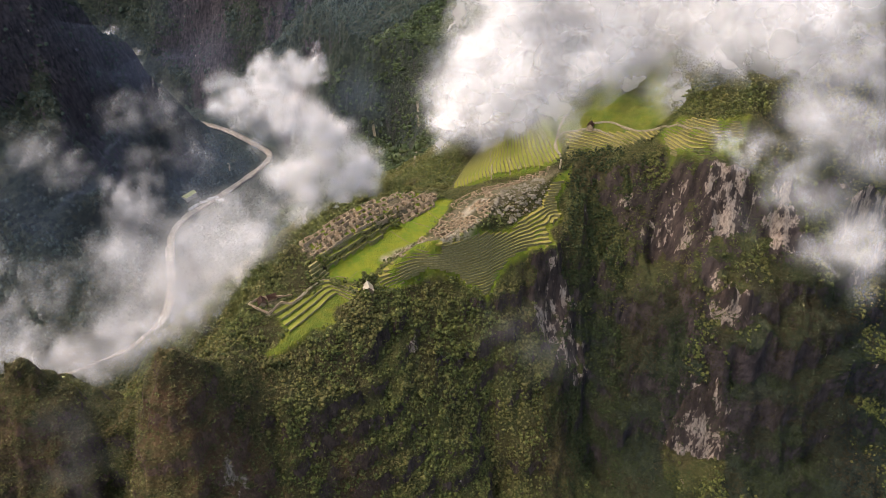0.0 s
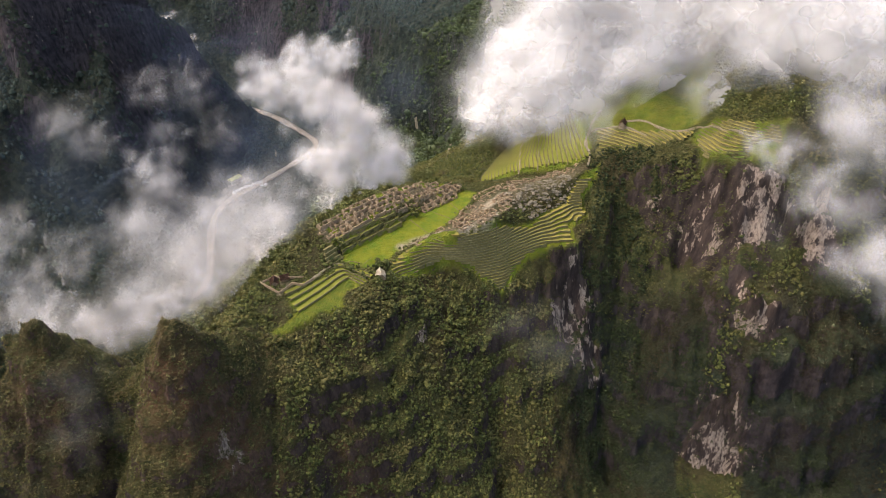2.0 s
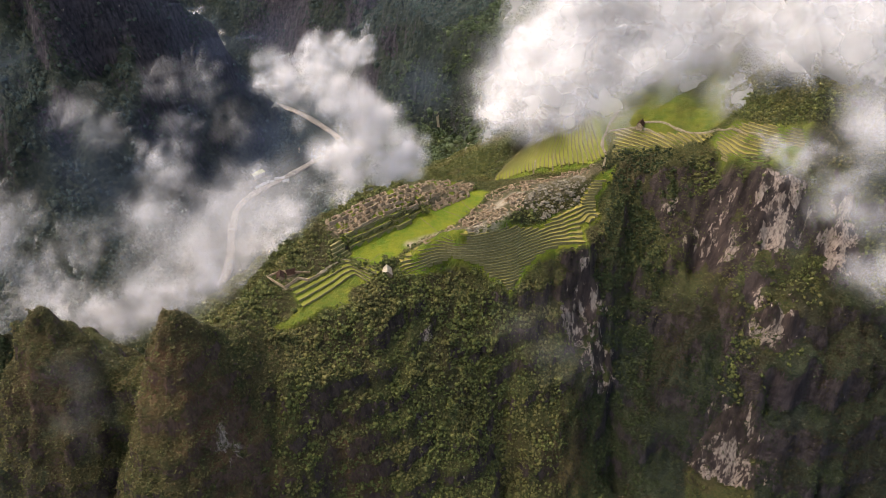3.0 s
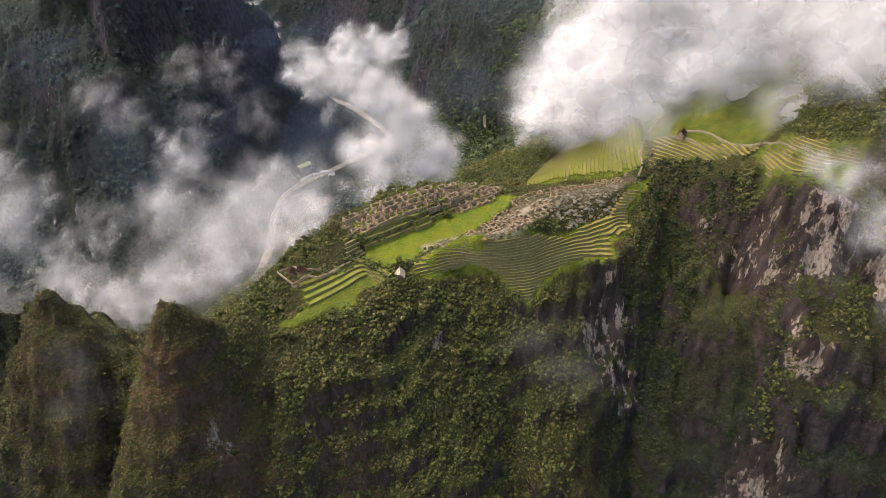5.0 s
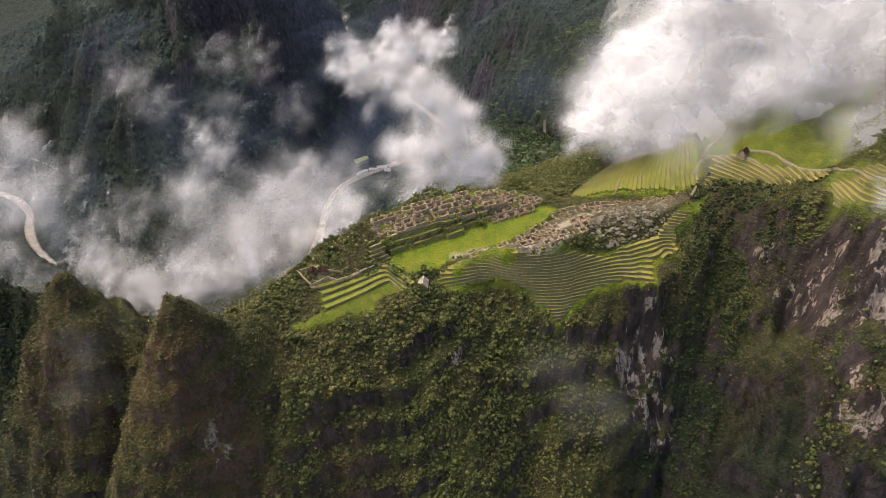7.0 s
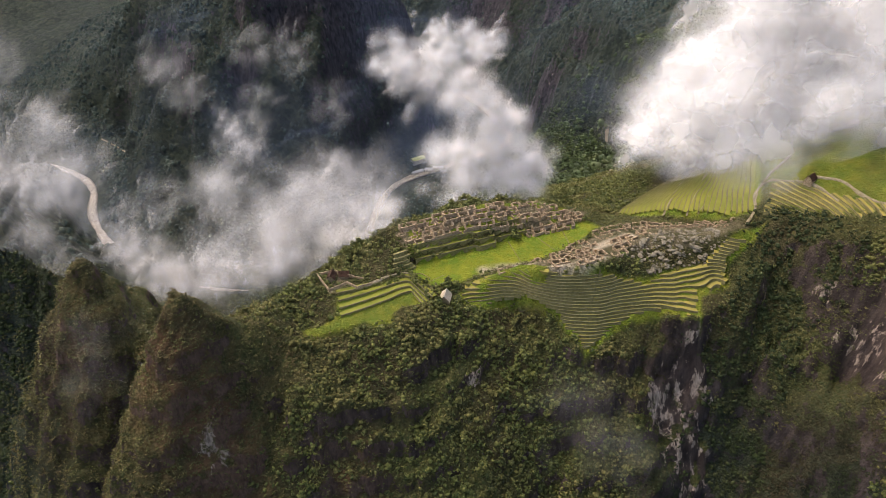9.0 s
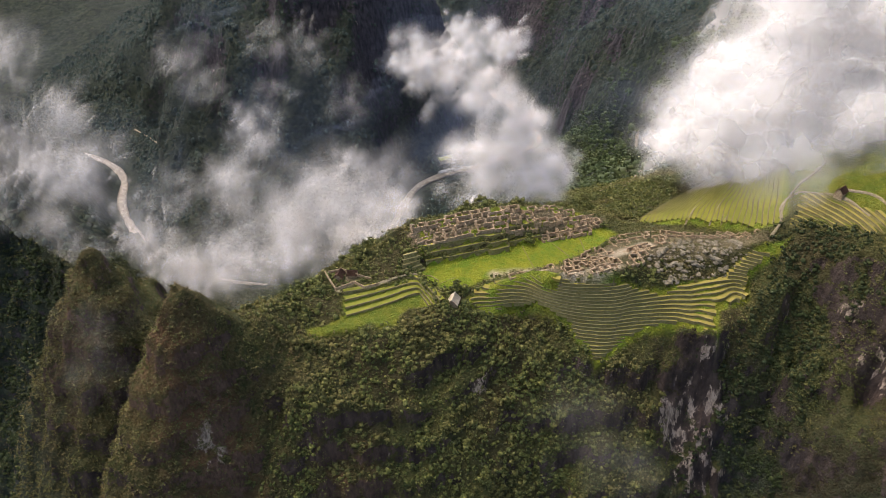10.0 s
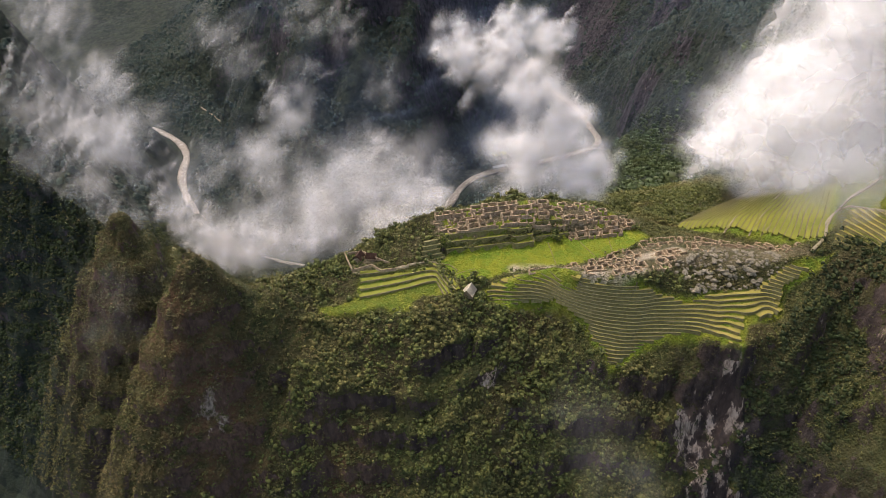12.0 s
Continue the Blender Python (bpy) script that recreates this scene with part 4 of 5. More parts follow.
def thatched_hut(x, y, turn, lx, ly, eave, ridge, thatch, label):
    """A hut with low stone walls and a steep thatched roof."""
    ob = tagged(new("thatched_hut"), label, "hut")
    a, b = lx / 2, ly / 2
    for p, q in (((-a, b), (a, b)), ((-a, -b), (a, -b)), ((-a, -b), (-a, b)), ((a, -b), (a, b))):
        part("wall", wall_bmesh(p, q, eave, rough=0.08, gable=(ridge - eave) * 0.8 if p[0] == q[0] else 0), MAT_STONE, ob)
    for side in (-1, 1):
        bm = bmesh.new()
        n = 8
        grid = []
        for i in range(n + 1):
            for j in range(4):
                f, g = i / n * 2 - 1, j / 3
                sag = 0.18 * math.sin(i * 2.1 + j) * 0.5
                grid.append(bm.verts.new((f * (a + 0.7), side * (b + 0.8) * g, ridge + 0.3 + (eave - 0.4 - ridge) * g + sag)))
        for i in range(n):
            for j in range(3):
                bm.faces.new((grid[i * 4 + j], grid[i * 4 + j + 1], grid[i * 4 + j + 5], grid[i * 4 + j + 4]))
        bmesh.ops.solidify(bm, geom=bm.faces[:], thickness=0.35)
        roof = part("roof_slope", bm, thatch, ob)
        if side > 0:
            bm = bmesh.new()
            bmesh.ops.create_cone(bm, cap_ends=True, segments=8, radius1=0.35, radius2=0.35, depth=lx + 1.5, matrix=Matrix.Translation((0, 0, ridge + 0.35)) @ Matrix.Rotation(math.pi / 2, 4, "Y"))
            part("ridge_roll", bm, thatch, roof)
    ob.matrix_basis = pose(x, y, float(ground_z(x, y)[0]), 0, 0, turn)
    return ob


thatched_hut(-66, 477, AXIS + 55, 9.0, 7.5, 1.6, 6.0, MAT_THATCH, "small hut with a pale new thatched roof beside the plaza")
thatched_hut(-155, 455, AXIS + 60, 8.0, 6.0, 2.4, 6.0, MAT_THATCH_OLD, "stone hut with a dark red-brown thatched roof at the wood's edge")
thatched_hut(-148, 462, AXIS - 20, 7.0, 5.0, 2.2, 5.0, MAT_THATCH_OLD, "open stone hut with dark weathered thatch behind a yard")
thatched_hut(158, 680, AXIS + 20, 8.0, 5.5, 2.8, 6.4, MAT_THATCH_OLD, "lone watch hut with weathered thatch above the terraces")


def valley_house(x, y, turn, lx, ly, high, roof, label):
    ob = tagged(new("valley_house"), label, "house", "buildings by the river")
    bm = bmesh.new()
    bmesh.ops.create_cube(bm, size=1, matrix=Matrix.Translation((0, 0, high / 2 - 2)) @ Matrix.Diagonal((lx, ly, high + 4, 1)))
    bmesh.ops.bevel(bm, geom=bm.edges[:], offset=0.15, segments=1, affect="EDGES")
    part("wall", bm, MAT_PLASTER, ob)
    bm = bmesh.new()
    a, b = lx / 2 + 0.8, ly / 2 + 0.8
    lo = [bm.verts.new((sx * a, sy * b, high - 0.2)) for sx, sy in ((-1, -1), (1, -1), (1, 1), (-1, 1))]
    hi = [bm.verts.new((sx * a, 0, high + ly * 0.25)) for sx in (-1, 1)]
    for f in ((lo[0], lo[1], hi[1], hi[0]), (lo[2], lo[3], hi[0], hi[1]), (lo[1], lo[2], hi[1]), (lo[3], lo[0], hi[0]), lo[::-1]):
        bm.faces.new(f)
    part("roof", bm, roof, ob)
    ob.matrix_basis = pose(x, y, float(ground_z(x, y)[0]), 0, 0, turn)


valley_house(-552, 1292, 60, 30, 14, 7, MAT_ROOF_GREEN, "long building with a yellow-green sheet roof by the river")
for x, y, t, lx in ((-520, 1283, 20, 16), (-505, 1300, 25, 22), (-536, 1262, 62, 26), (-488, 1292, 30, 14)):
    valley_house(x, y, t, lx, 9, 5, MAT_ROOF_GREY, "low building with a grey sheet roof by the river")


# ---- trees and scrub ----
def ico(sub):
    bm = bmesh.new()
    bmesh.ops.create_icosphere(bm, subdivisions=sub, radius=1)
    v = np.array([w.co[:] for w in bm.verts])
    f = np.array([[w.index for w in q.verts] for q in bm.faces])
    bm.free()
    return v, f


def crown_shape(sub, rough, leaves, seed):
    """An uneven crown with sprays of leaves that stand out of it."""
    r = np.random.default_rng(seed)
    v, f = ico(sub)
    lump = 1 + rough * r.uniform(-1, 1, len(v))
    v = v * lump[:, None] * (0.86, 0.86, 0.7)
    if leaves:
        d = r.normal(size=(leaves, 3))
        d /= np.linalg.norm(d, axis=1)[:, None]
        d[:, 2] = np.abs(d[:, 2]) * 0.9 - 0.15
        c = d * r.uniform(0.7, 1.2, (leaves, 1)) * (1, 1, 0.85)
        tri = c[:, None, :] + r.normal(scale=0.4, size=(leaves, 3, 3))
        f = np.vstack([f, len(v) + np.arange(leaves * 3).reshape(-1, 3)])
        v = np.vstack([v, tri.reshape(-1, 3)])
    return v, f


def spray_shape(leaves, size, flat, seed):
    """A loose bush: leafy sprays in a low heap."""
    r = np.random.default_rng(seed)
    d = r.normal(size=(leaves, 3))
    d /= np.linalg.norm(d, axis=1)[:, None]
    d[:, 2] = np.abs(d[:, 2])
    c = d * r.uniform(0.35, 1.05, (leaves, 1)) * (r.uniform(0.8, 1.3), 1, flat)
    tri = c[:, None, :] + r.normal(scale=size, size=(leaves, 3, 3)) * (1, 1, 0.7)
    return tri.reshape(-1, 3), np.arange(leaves * 3).reshape(-1, 3)


def clumps(name, x, y, size, shapes, material, label, category, sink=0.35, tall=1.0, seed=0):
    """Many crowns as one mass of growth."""
    r = np.random.default_rng(seed)
    z = ground_z(x, y)
    pick = r.integers(0, len(shapes), len(x))
    vs, fs, total = [], [], 0
    for k, (v, f) in enumerate(shapes):
        i = np.nonzero(pick == k)[0]
        a = r.uniform(0, 2 * np.pi, len(i))
        ca, sa = np.cos(a), np.sin(a)
        q = np.empty((len(i), len(v), 3))
        q[..., 0] = (ca[:, None] * v[:, 0] - sa[:, None] * v[:, 1]) * size[i, None] + x[i, None]
        q[..., 1] = (sa[:, None] * v[:, 0] + ca[:, None] * v[:, 1]) * size[i, None] + y[i, None]
        q[..., 2] = v[:, 2] * (size[i] * tall * r.uniform(0.8, 1.3, len(i)))[:, None] + (z[i] + size[i] * sink)[:, None]
        vs.append(q.reshape(-1, 3))
        fs.append((f[None] + (np.arange(len(i)) * len(v))[:, None, None] + total).reshape(-1, 3))
        total += len(i) * len(v)
    me = tri_mesh(name, np.concatenate(vs), np.concatenate(fs))
    me.materials.append(material)
    return tagged(new(name, me), label, category, kind="stuff")


def sow(n, box, wanted, seed):
    """Places strewn over the ground's true area, kept by a density from 0 to 1."""
    r = np.random.default_rng(seed)
    x, y = r.uniform(box[0], box[1], n), r.uniform(box[2], box[3], n)
    st = slope(x, y)
    keep = r.random(n) * 2.2 < np.sqrt(1 + np.minimum(st, 2.5) ** 2) * wanted(x, y, st)
    return x[keep], y[keep]


def camera_side(x, y, low=-305.0):
    """True on ground that faces up or towards the camera, and not below its view."""
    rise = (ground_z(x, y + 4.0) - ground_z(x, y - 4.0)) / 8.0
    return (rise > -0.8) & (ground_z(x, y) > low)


def site_mask(x, y):
    """Where nothing grows wild: lawns, terraces, towns."""
    return np.maximum.reduce([soft_inside(p, x, y, 5) for p in (PLAZA, NORTH, WEST, FIELD, TOWN_E, TOWN_W, UPPER)] + [0.9 * soft_inside(SLOPEFIELD, x, y, 6)])


def blob(x, y, cx, cy, r):
    return np.clip(1.5 - np.hypot(x - cx, y - cy) / r, 0, 1)


def woods(x, y):
    """How wooded the ground near the site is."""
    gully = np.clip(1.6 - near_edge([(152, 645), (160, 612), (152, 590), (150, 560), (160, 540), (150, 510), (155, 480)], x, y) / 24, 0, 1)
    rim = np.clip(1.5 - near_edge([(-178, 395), (-166, 425), (-152, 402), (-120, 400), (-92, 416), (-62, 440), (-45, 474), (-20, 486), (5, 486)], x, y) / 17, 0, 1)
    mid = np.clip(1.5 - near_edge([(0, 480), (10, 450), (0, 420), (-40, 400), (-70, 380)], x, y) / 18, 0, 1) * 0.8
    s, w = to_site(x, y)
    east = np.clip((w - 42 + 0.08 * np.maximum(0, s - 60)) / 6, 0, 1) * ((y > 440) & (x < 30))
    knoll = np.maximum(blob(x, y, -150, 472, 14), np.clip(1.5 - near_edge([(-160, 445), (-150, 478), (-140, 500), (-128, 500)], x, y) / 9, 0, 1))
    south = np.clip((x - 232) / 20, 0, 1) * (y > 630)
    shelf = np.clip(1.4 - near_edge([(172, 618), (215, 608), (245, 595), (300, 582)], x, y) / 12, 0, 1)
    dark = 0.9 * np.clip((-342 - x) / 8, 0, 1)
    clefts = 0.75 * np.clip(2.2 * fbm(x, y * 0.45, 42, 3, 83) - 0.1, 0, 1) * (y < 600) * np.clip((x + 135) / 20, 0, 1)
    face = np.clip(0.75 + 0.7 * fbm(x, y, 30, 3, 84), 0.3, 1) * np.clip((x + 140) / 30, 0, 1) * np.clip((105 - x) / 25, 0, 1) * (y < 520)
    return np.maximum.reduce([face, clefts, dark, gully, rim, mid, east, knoll, 0.8 * south, 0.7 * shelf])


def rocky(x, y):
    b = np.maximum.reduce([blob(x, y, 272, 568, 26), blob(x, y, 333, 556, 18), blob(x, y, 290, 508, 18), blob(x, y, 117, 535, 15), blob(x, y, 135, 515, 12), blob(x, y, 250, 440, 18), blob(x, y, 228, 575, 18), blob(x, y, 206, 556, 13), blob(x, y, 262, 532, 15), blob(x, y, 300, 470, 14), blob(x, y, 104, 518, 10)])
    return b


near_box = (-620, 440, 235, 860)
patchy = lambda x, y: np.clip(0.55 + 0.9 * fbm(x, y, 34, 3, 77), 0, 1)
tx, ty = sow(225000, near_box, lambda x, y, st: (1 - site_mask(x, y)) * np.clip(woods(x, y) * (0.5 + patchy(x, y)), 0, 1) * (1 - rocky(x, y)) * (st < 2.6) * camera_side(x, y), 1)
# trees on the left ridge and in the gully get leaves darkened for shade
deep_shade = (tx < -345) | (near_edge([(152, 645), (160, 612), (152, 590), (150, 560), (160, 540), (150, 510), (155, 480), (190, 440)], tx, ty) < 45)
for some, leaves, name, seed in ((~deep_shade, MAT_LEAF, "forest_trees", 3), (deep_shade, MAT_SHADED_LEAF, "gully_forest", 13)):
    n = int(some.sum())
    clumps(name, tx[some], ty[some], np.random.default_rng(2).gamma(2.6, 0.34, n).clip(0, 1.9) + 0.5, [crown_shape(1, 0.5, 6, k) for k in range(9)], leaves, "dense green cloud forest on steep slopes" if leaves == MAT_LEAF else "forest in the gullies, its leaves darkened for the shade there", "forest", tall=1.05, seed=seed)
bx, by = sow(420000, near_box, lambda x, y, st: (1 - site_mask(x, y)) * (1 - 0.8 * woods(x, y)) * (0.45 + 0.55 * patchy(x, y)) * (1 - rocky(x, y)) * camera_side(x, y), 4)
red = (bx + 0.25 * (by - 330) + 30 * fbm(bx, by, 30, 2, 71) < -112) & (by < 415) & (np.random.default_rng(15).random(len(bx)) < 0.72)
# lower cliffs: scrub in darker colours that stand for cloud shade
cliff_shade = ~red & (bx + 40 * fbm(bx, by, 45, 2, 72) > 95) & (by + 20 * fbm(bx, by, 30, 2, 73) < 540)
brown = cliff_shade & (fbm(bx, by, 28, 3, 75) > -0.05)
cliff_shade &= ~brown
for some, leaves, name, label, seed in ((~red & ~cliff_shade & ~brown, MAT_SHRUB, "scrub", "olive and brown scrub covering rocky slopes", 6), (red, MAT_RED_SHRUB, "heath", "red-brown heath on the steep peaks", 16), (cliff_shade, MAT_SHADED_LEAF, "damp_scrub", "green scrub on the lower cliffs, shade put into its dark leaves", 26), (brown, MAT_BROWN_SCRUB, "cliff_scrub", "brown scrub between the rocks of the lower cliffs, darkened for shade", 36)):
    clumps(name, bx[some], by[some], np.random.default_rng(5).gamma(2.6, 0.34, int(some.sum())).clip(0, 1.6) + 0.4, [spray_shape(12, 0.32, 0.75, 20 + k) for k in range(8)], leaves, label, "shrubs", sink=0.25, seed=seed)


def far_wanted(x, y, st):
    r = near_edge([p[:2] for p in LINES[0]], x, y)
    near = (x > near_box[0]) & (x < near_box[1]) & (y > near_box[2]) & (y < near_box[3])
    return (r > 24) * ~near * np.clip(1.7 - 1.05 * st, 0.12, 1.0) * np.clip(0.75 + fbm(x, y, 90, 3, 78), 0.15, 1)


def dome_shape(seed):
    """The lit side of a far crown: an uneven dome."""
    r = np.random.default_rng(seed)
    v = [(0, 0, 0.8)]
    for ring, z in ((0.62, 0.5), (1.0, -0.3)):
        for k in range(6):
            a, q = 2 * np.pi * (k + r.uniform(-0.3, 0.3)) / 6, ring * r.uniform(0.75, 1.25)
            v.append((q * np.cos(a), q * np.sin(a), z + r.uniform(-0.2, 0.2)))
    f = [(0, 1 + k, 1 + (k + 1) % 6) for k in range(6)]
    for k in range(6):
        n = (k + 1) % 6
        f += [(1 + k, 7 + k, 7 + n), (1 + k, 7 + n, 1 + n)]
    return np.array(v), np.array(f)


fx, fy = sow(150000, (-1600, 330, 400, 2000), lambda x, y, st: far_wanted(x, y, st) * camera_side(x, y, -600.0), 7)
# the lit slope is split off; its brightness is put into MAT_HILL_LEAF
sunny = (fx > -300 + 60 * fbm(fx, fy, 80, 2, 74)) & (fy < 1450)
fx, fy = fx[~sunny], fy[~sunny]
clumps("far_forest", fx, fy, np.random.default_rng(8).gamma(5.0, 0.52, len(fx)) + 0.9, [dome_shape(40 + k) for k in range(8)], MAT_FAR_LEAF, "forest on the gorge walls, distance haze put into its blue-green leaves", "forest", sink=0.1, seed=9)
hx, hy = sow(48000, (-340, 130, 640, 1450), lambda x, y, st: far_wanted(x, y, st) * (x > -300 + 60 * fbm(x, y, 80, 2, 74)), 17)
clumps("hillside_forest", hx, hy, np.random.default_rng(18).gamma(4.0, 0.6, len(hx)) + 1.0, [crown_shape(1, 0.4, 6, 60 + k) for k in range(6)], MAT_HILL_LEAF, "green forest on the slope with the zigzag road", "forest", sink=0.2, seed=19)


def tree(height_m, width, seed):
    """A single tree: tapered trunk with limbs, and a crown of several leafy lumps."""
    r = np.random.default_rng(seed)
    ob = tagged(new("tree"), "broad dark green tree with a dense uneven crown", "tree", "single trees round the site")
    bm = bmesh.new()
    for dx, dy, l, r0 in ((0, 0, 0.7, 0.035), (0.35, 0.1, 0.55, 0.02), (-0.3, 0.2, 0.5, 0.02), (0.05, -0.35, 0.52, 0.02)):
        a, b = Vector((0, 0, -0.5 if not dx else height_m * 0.25)), Vector((dx * width * 0.5, dy * width * 0.5, height_m * l))
        m = Matrix.Translation((a + b) / 2) @ (b - a).to_track_quat("Z", "Y").to_matrix().to_4x4()
        bmesh.ops.create_cone(bm, cap_ends=True, segments=6, radius1=r0 * height_m, radius2=r0 * height_m * 0.4, depth=(b - a).length, matrix=m)
    part("trunk", bm, MAT_BARK, ob)
    vs, fs, total = [], [], 0
    for i in range(9):
        v, f = crown_shape(1, 0.25, 14, seed * 10 + i)
        c = r.normal(size=3) * (0.24 * width, 0.24 * width, 0.1 * height_m) + (0, 0, height_m * 0.62)
        vs.append(v * (0.26 * width * r.uniform(0.7, 1.25)) + c)
        fs.append(f + total)
        total += len(v)
    me = tri_mesh("crown", np.concatenate(vs), np.concatenate(fs))
    me.materials.append(MAT_LEAF)
    new("crown", me).parent = ob
    return ob


TREES = [tree(7, 6.5, 1), tree(5.5, 5.5, 2), tree(8.5, 7, 3), tree(6, 7, 4)]
spots = [(-50, 573), (-46, 570), (-3, 625), (-95, 482), (-108, 505)]
r = np.random.default_rng(31)
while len(spots) < 190:
    x, y = r.uniform(-200, 20), r.uniform(385, 720)
    if float(site_mask(np.array([x]), np.array([y]))[0]) < 0.05 and float(woods(np.array([x]), np.array([y]))[0]) > 0.6 and float(slope(np.array([x]), np.array([y]))[0]) < 1.6:
        spots.append((x, y))
free = list(TREES)
for i, (x, y) in enumerate(spots):
    k = (2, 0, 1, 3)[i % 4]
    m = pose(x, y, float(ground_z(x, y)[0]) - 0.2, 0, 0, float(r.uniform(0, 360)))
    if TREES[k] in free:
        free.remove(TREES[k])
        TREES[k].matrix_basis = m
    else:
        copy_thing(TREES[k], m)

# ---- clouds ----
def cloud_material(name, tone):
    m = Nodes(name)
    n = m.math("ADD", m.math("MULTIPLY", m.noise(0.016, 6, 0.58), 0.65), m.math("MULTIPLY", m.noise(0.06, 6, 0.62), 0.35))
    fade = m.attr("thick")
    a = m.math("MULTIPLY", m.ramp(m.math("MULTIPLY_ADD", n, 2.1, m.math("SUBTRACT", fade, 1.05)), 0.0, 1.0), m.ramp(fade, 0.0, 0.9))
    a = m.math("MULTIPLY", a, m.attr("dense"))
    d, tl, tr = m.node("ShaderNodeBsdfDiffuse"), m.node("ShaderNodeBsdfTranslucent"), m.node("ShaderNodeBsdfTransparent")
    mx, al = m.node("ShaderNodeMixShader"), m.node("ShaderNodeMixShader")
    # one fixed normal, tilted to camera and sun, evens and brightens the wisps
    up = m.node("ShaderNodeCombineXYZ")
    up.inputs[0].default_value, up.inputs[1].default_value, up.inputs[2].default_value = -0.25, -0.45, 0.86
    for s in (d, tl):
        s.inputs["Color"].default_value = (*tone, 1)
        m.link(up.outputs[0], s.inputs["Normal"])
    mx.inputs[0].default_value = 0.25
    m.link(d.outputs[0], mx.inputs[1])
    m.link(tl.outputs[0], mx.inputs[2])
    m.link(a, al.inputs[0])
    m.link(tr.outputs[0], al.inputs[1])
    m.link(mx.outputs[0], al.inputs[2])
    m.link(al.outputs[0], m.out.inputs["Surface"])
    return m.mat


MAT_CLOUD = cloud_material("cloud_vapour", (0.985, 0.985, 0.985))
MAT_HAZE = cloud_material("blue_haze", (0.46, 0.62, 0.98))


def cloud(label, lumps, dense=0.5, wisps=16, seed=0, vapour=MAT_CLOUD):
    """One cloud: a swarm of thin cupped wisps of vapour that fade towards their rims."""
    r = np.random.default_rng(seed)
    sectors, rings = 12, (0.0, 0.25, 0.5, 0.75, 1.0)
    vs, fs, th, total = [], [], [], 0
    for x, y, z, rad in lumps:
        for _ in range(wisps):
            c = np.array((x, y, z)) + np.clip(r.normal(size=3) * 0.42, -0.9, 0.9) * rad
            q = rad * r.uniform(0.45, 0.85)
            up = r.normal(size=3) * 0.6 + (0, -1.1, 0.8)
            up /= np.linalg.norm(up)
            a = np.cross(up, (0.3, 0.2, 0.93))
            a /= np.linalg.norm(a)
            b = np.cross(up, a)
            v, t = [c + up * q * 0.15], [1.0]
            for ring in rings[1:]:
                for k in range(sectors):
                    g = 2 * np.pi * k / sectors
                    v.append(c + (a * np.cos(g) + b * np.sin(g)) * q * ring + up * q * (0.15 - 0.25 * ring * ring + 0.05 * r.normal()))
                    t.append(1 - ring)
            f = [(0, 1 + k, 1 + (k + 1) % sectors) for k in range(sectors)]
            for i in range(len(rings) - 2):
                o, p = 1 + i * sectors, 1 + (i + 1) * sectors
                for k in range(sectors):
                    n = (k + 1) % sectors
                    f += [(o + k, p + k, p + n), (o + k, p + n, o + n)]
            vs.append(np.array(v))
            fs.append(np.array(f) + total)
            th += t
            total += len(v)
    me = tri_mesh("cloud", np.concatenate(vs), np.concatenate(fs))
    me.polygons.foreach_set("use_smooth", np.ones(len(me.polygons), bool))
    for name, values in (("thick", th), ("dense", [dense] * total)):
        me.attributes.new(name, "FLOAT", "POINT").data.foreach_set("value", np.array(values, np.float32))
    me.materials.append(vapour)
    return tagged(new("cloud", me), label, "cloud", kind="stuff")


cloud("bright white cloud drifting over the upper terraces", [(77, 793, 5, 83), (51, 775, -43, 66), (102, 764, -50, 34), (141, 796, 38, 104), (219, 787, 66, 104), (307, 764, 91, 97), (353, 686, 90, 78), (10, 770, -55, 31), (155, 771, -10, 41), (144, 867, 108, 110), (267, 841, 126, 117)], 0.30, 60, 1)
cloud("column of white mist rising behind the town", [(-180, 696, 26, 28), (-140, 706, 28, 22), (-209, 651, 17, 27), (-190, 672, 1, 31), (-159, 712, -26, 35), (-134, 733, -64, 37), (-142, 731, -108, 41), (-172, 716, -123, 45), (-119, 724, -127, 34), (-98, 742, -102, 27)], 0.20, 44, 2)
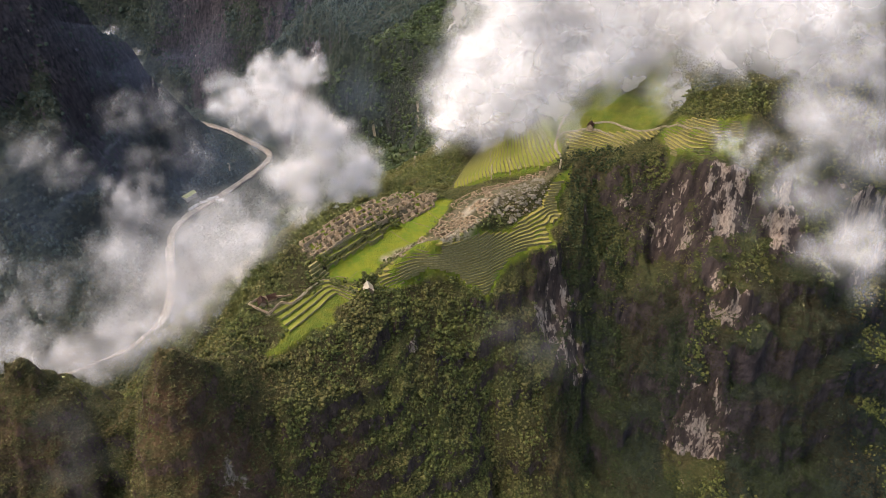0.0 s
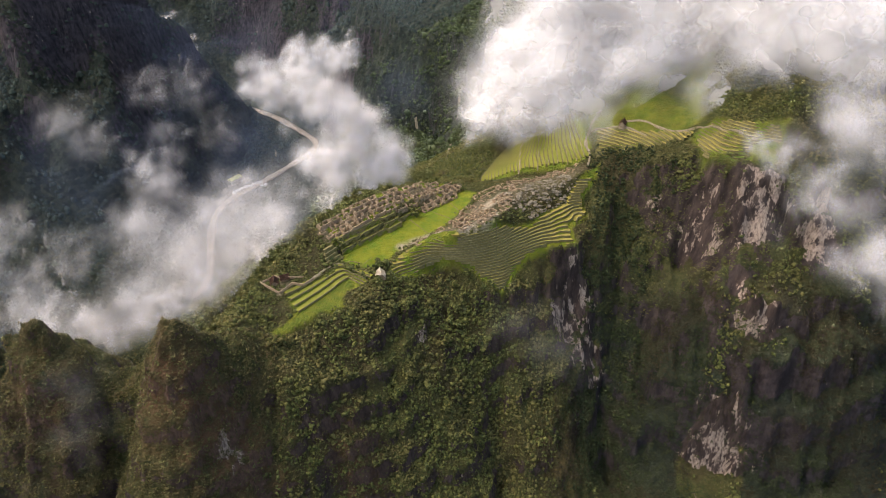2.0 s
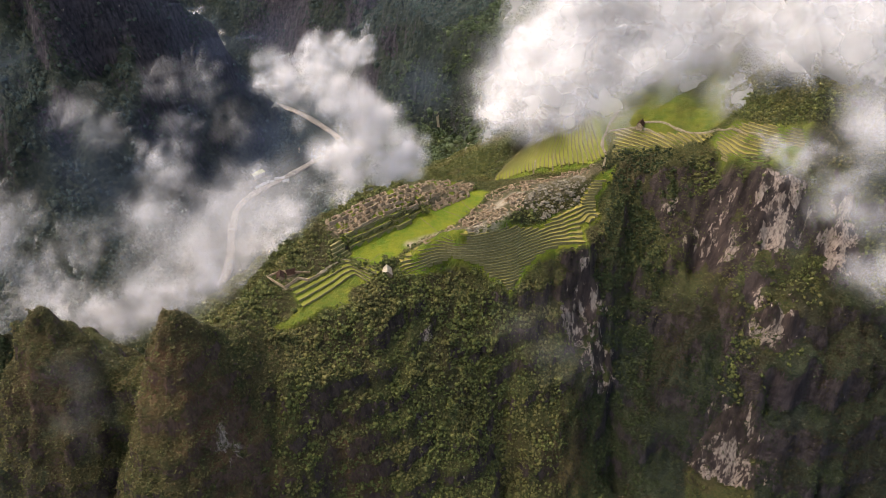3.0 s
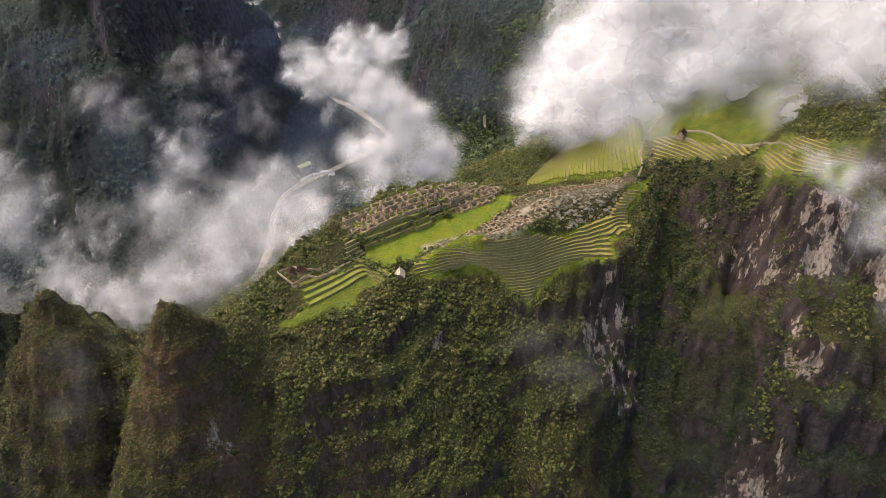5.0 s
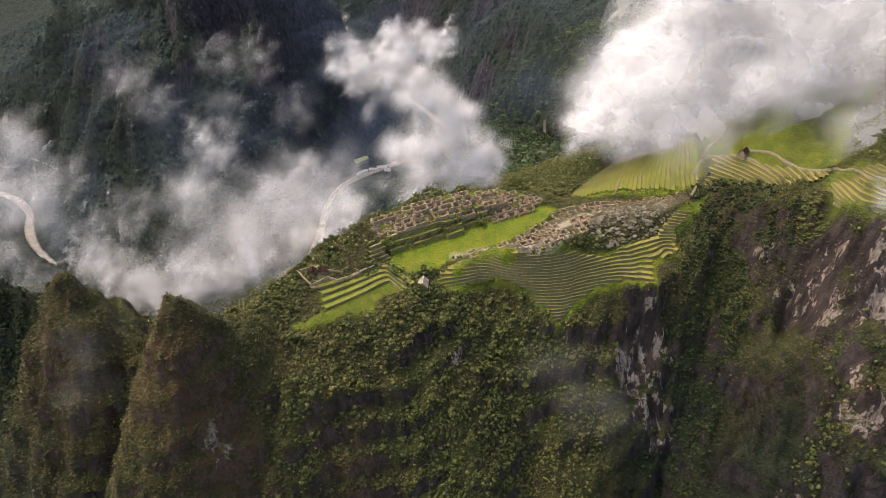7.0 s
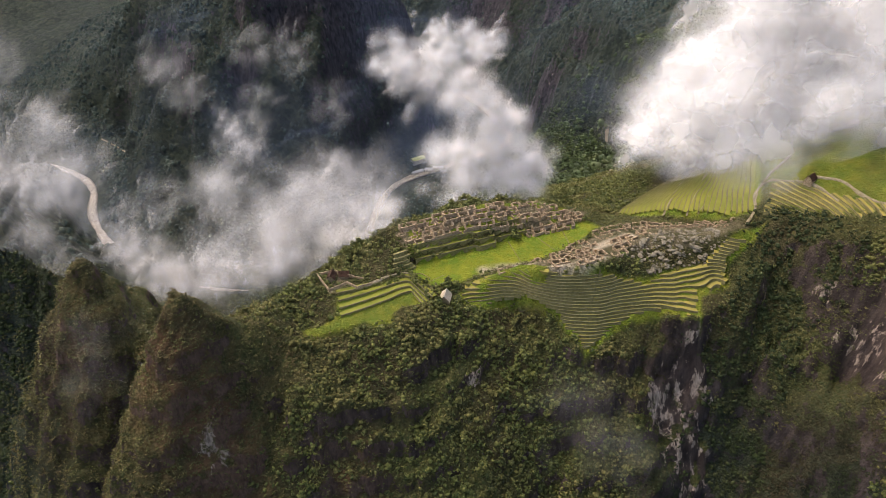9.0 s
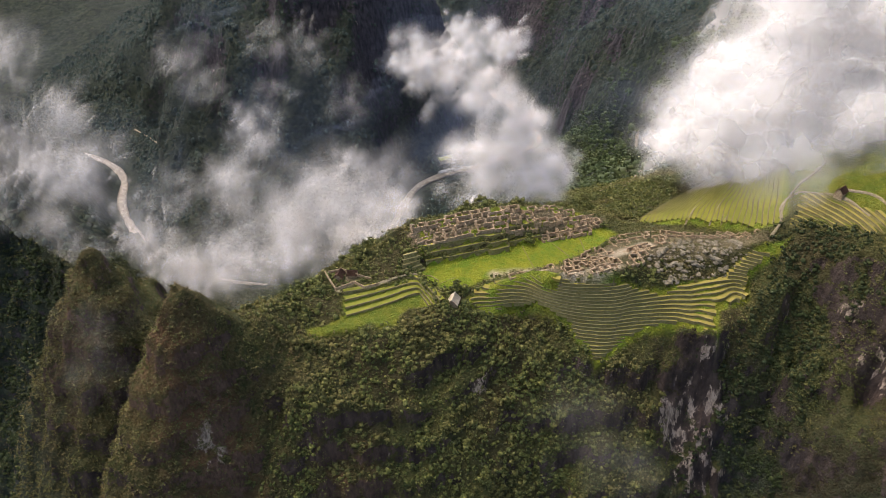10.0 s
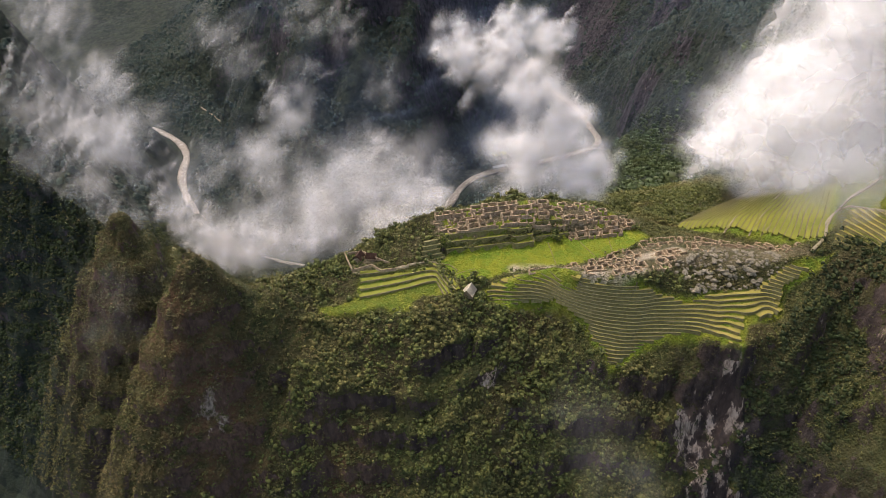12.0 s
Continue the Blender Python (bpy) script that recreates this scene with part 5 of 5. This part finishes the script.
cloud("bank of grey mist filling the gorge", [(-185, 560, -75, 40), (-205, 545, -65, 42), (-225, 525, -75, 45), (-245, 500, -85, 45), (-265, 480, -100, 45), (-290, 465, -115, 42), (-315, 450, -135, 32), (-345, 450, -145, 30), (-235, 540, -105, 45), (-270, 510, -125, 45), (-261, 483, 10, 16), (-255, 490, -10, 20), (-262, 470, -30, 24), (-190, 520, -20, 16), (-419, 468, -145, 26), (-394, 468, -164, 26), (-350, 468, -158, 22)], 0.060, 40, 3)
cloud("pale mist welling up behind the saddle", [(-367, 440, -110, 26), (-335, 440, -133, 22), (-310, 445, -140, 20), (-280, 455, -130, 22), (-254, 465, -119, 24), (-230, 480, -109, 24), (-206, 610, -121, 24), (-217, 590, -132, 26), (-234, 570, -140, 26)], 0.12, 36, 13)
cloud("ragged mist over the crest and the valley", [(-340, 455, -70, 30), (-413, 400, 64, 36), (-395, 392, 13, 36), (-360, 397, 26, 26), (-345, 402, -5, 30), (-368, 395, -25, 30), (-425, 397, 60, 28), (-390, 385, -6, 26), (-376, 392, -30, 26), (-365, 400, -34, 24), (-346, 408, -60, 26), (-458, 377, -3, 38), (-441, 373, -43, 36), (-422, 382, -74, 34), (-428, 406, -42, 36), (-393, 396, -112, 30)], 0.055, 30, 4)
cloud("thin torn wisps before the dark mountain", [(-239, 494, 29, 20), (-239, 478, 6, 18), (-283, 456, -39, 29), (-228, 579, 0, 22), (-265, 468, -54, 24), (-224, 528, 65, 22), (-255, 514, 67, 20), (-313, 474, 52, 25), (-294, 477, 36, 20)], 0.035, 26, 5)
cloud("small mist caught on the far ridge", [(-794, 1493, -148, 31), (-737, 1503, -207, 22), (-701, 1500, -263, 25), (-715, 1501, -244, 20)], 0.25, 16, 6)
cloud("torn grey mist hanging before the cliffs", [(288, 497, 69, 38), (316, 480, 68, 40), (268, 465, 32, 24), (296, 434, 11, 34), (312, 417, 2, 29), (250, 503, 39, 20), (234, 513, 43, 12), (319, 532, 107, 37)], 0.10, 32, 7)
cloud("faint veil of mist along the steep face", [(75, 417, -92, 34), (98, 430, -125, 26), (50, 425, -80, 24), (-258, 312, -80, 34), (-245, 300, -100, 26), (258, 493, -17, 26), (249, 561, 11, 24)], 0.006, 24, 8)
# added wisps tinted blue, to imitate the air's scattering over distance
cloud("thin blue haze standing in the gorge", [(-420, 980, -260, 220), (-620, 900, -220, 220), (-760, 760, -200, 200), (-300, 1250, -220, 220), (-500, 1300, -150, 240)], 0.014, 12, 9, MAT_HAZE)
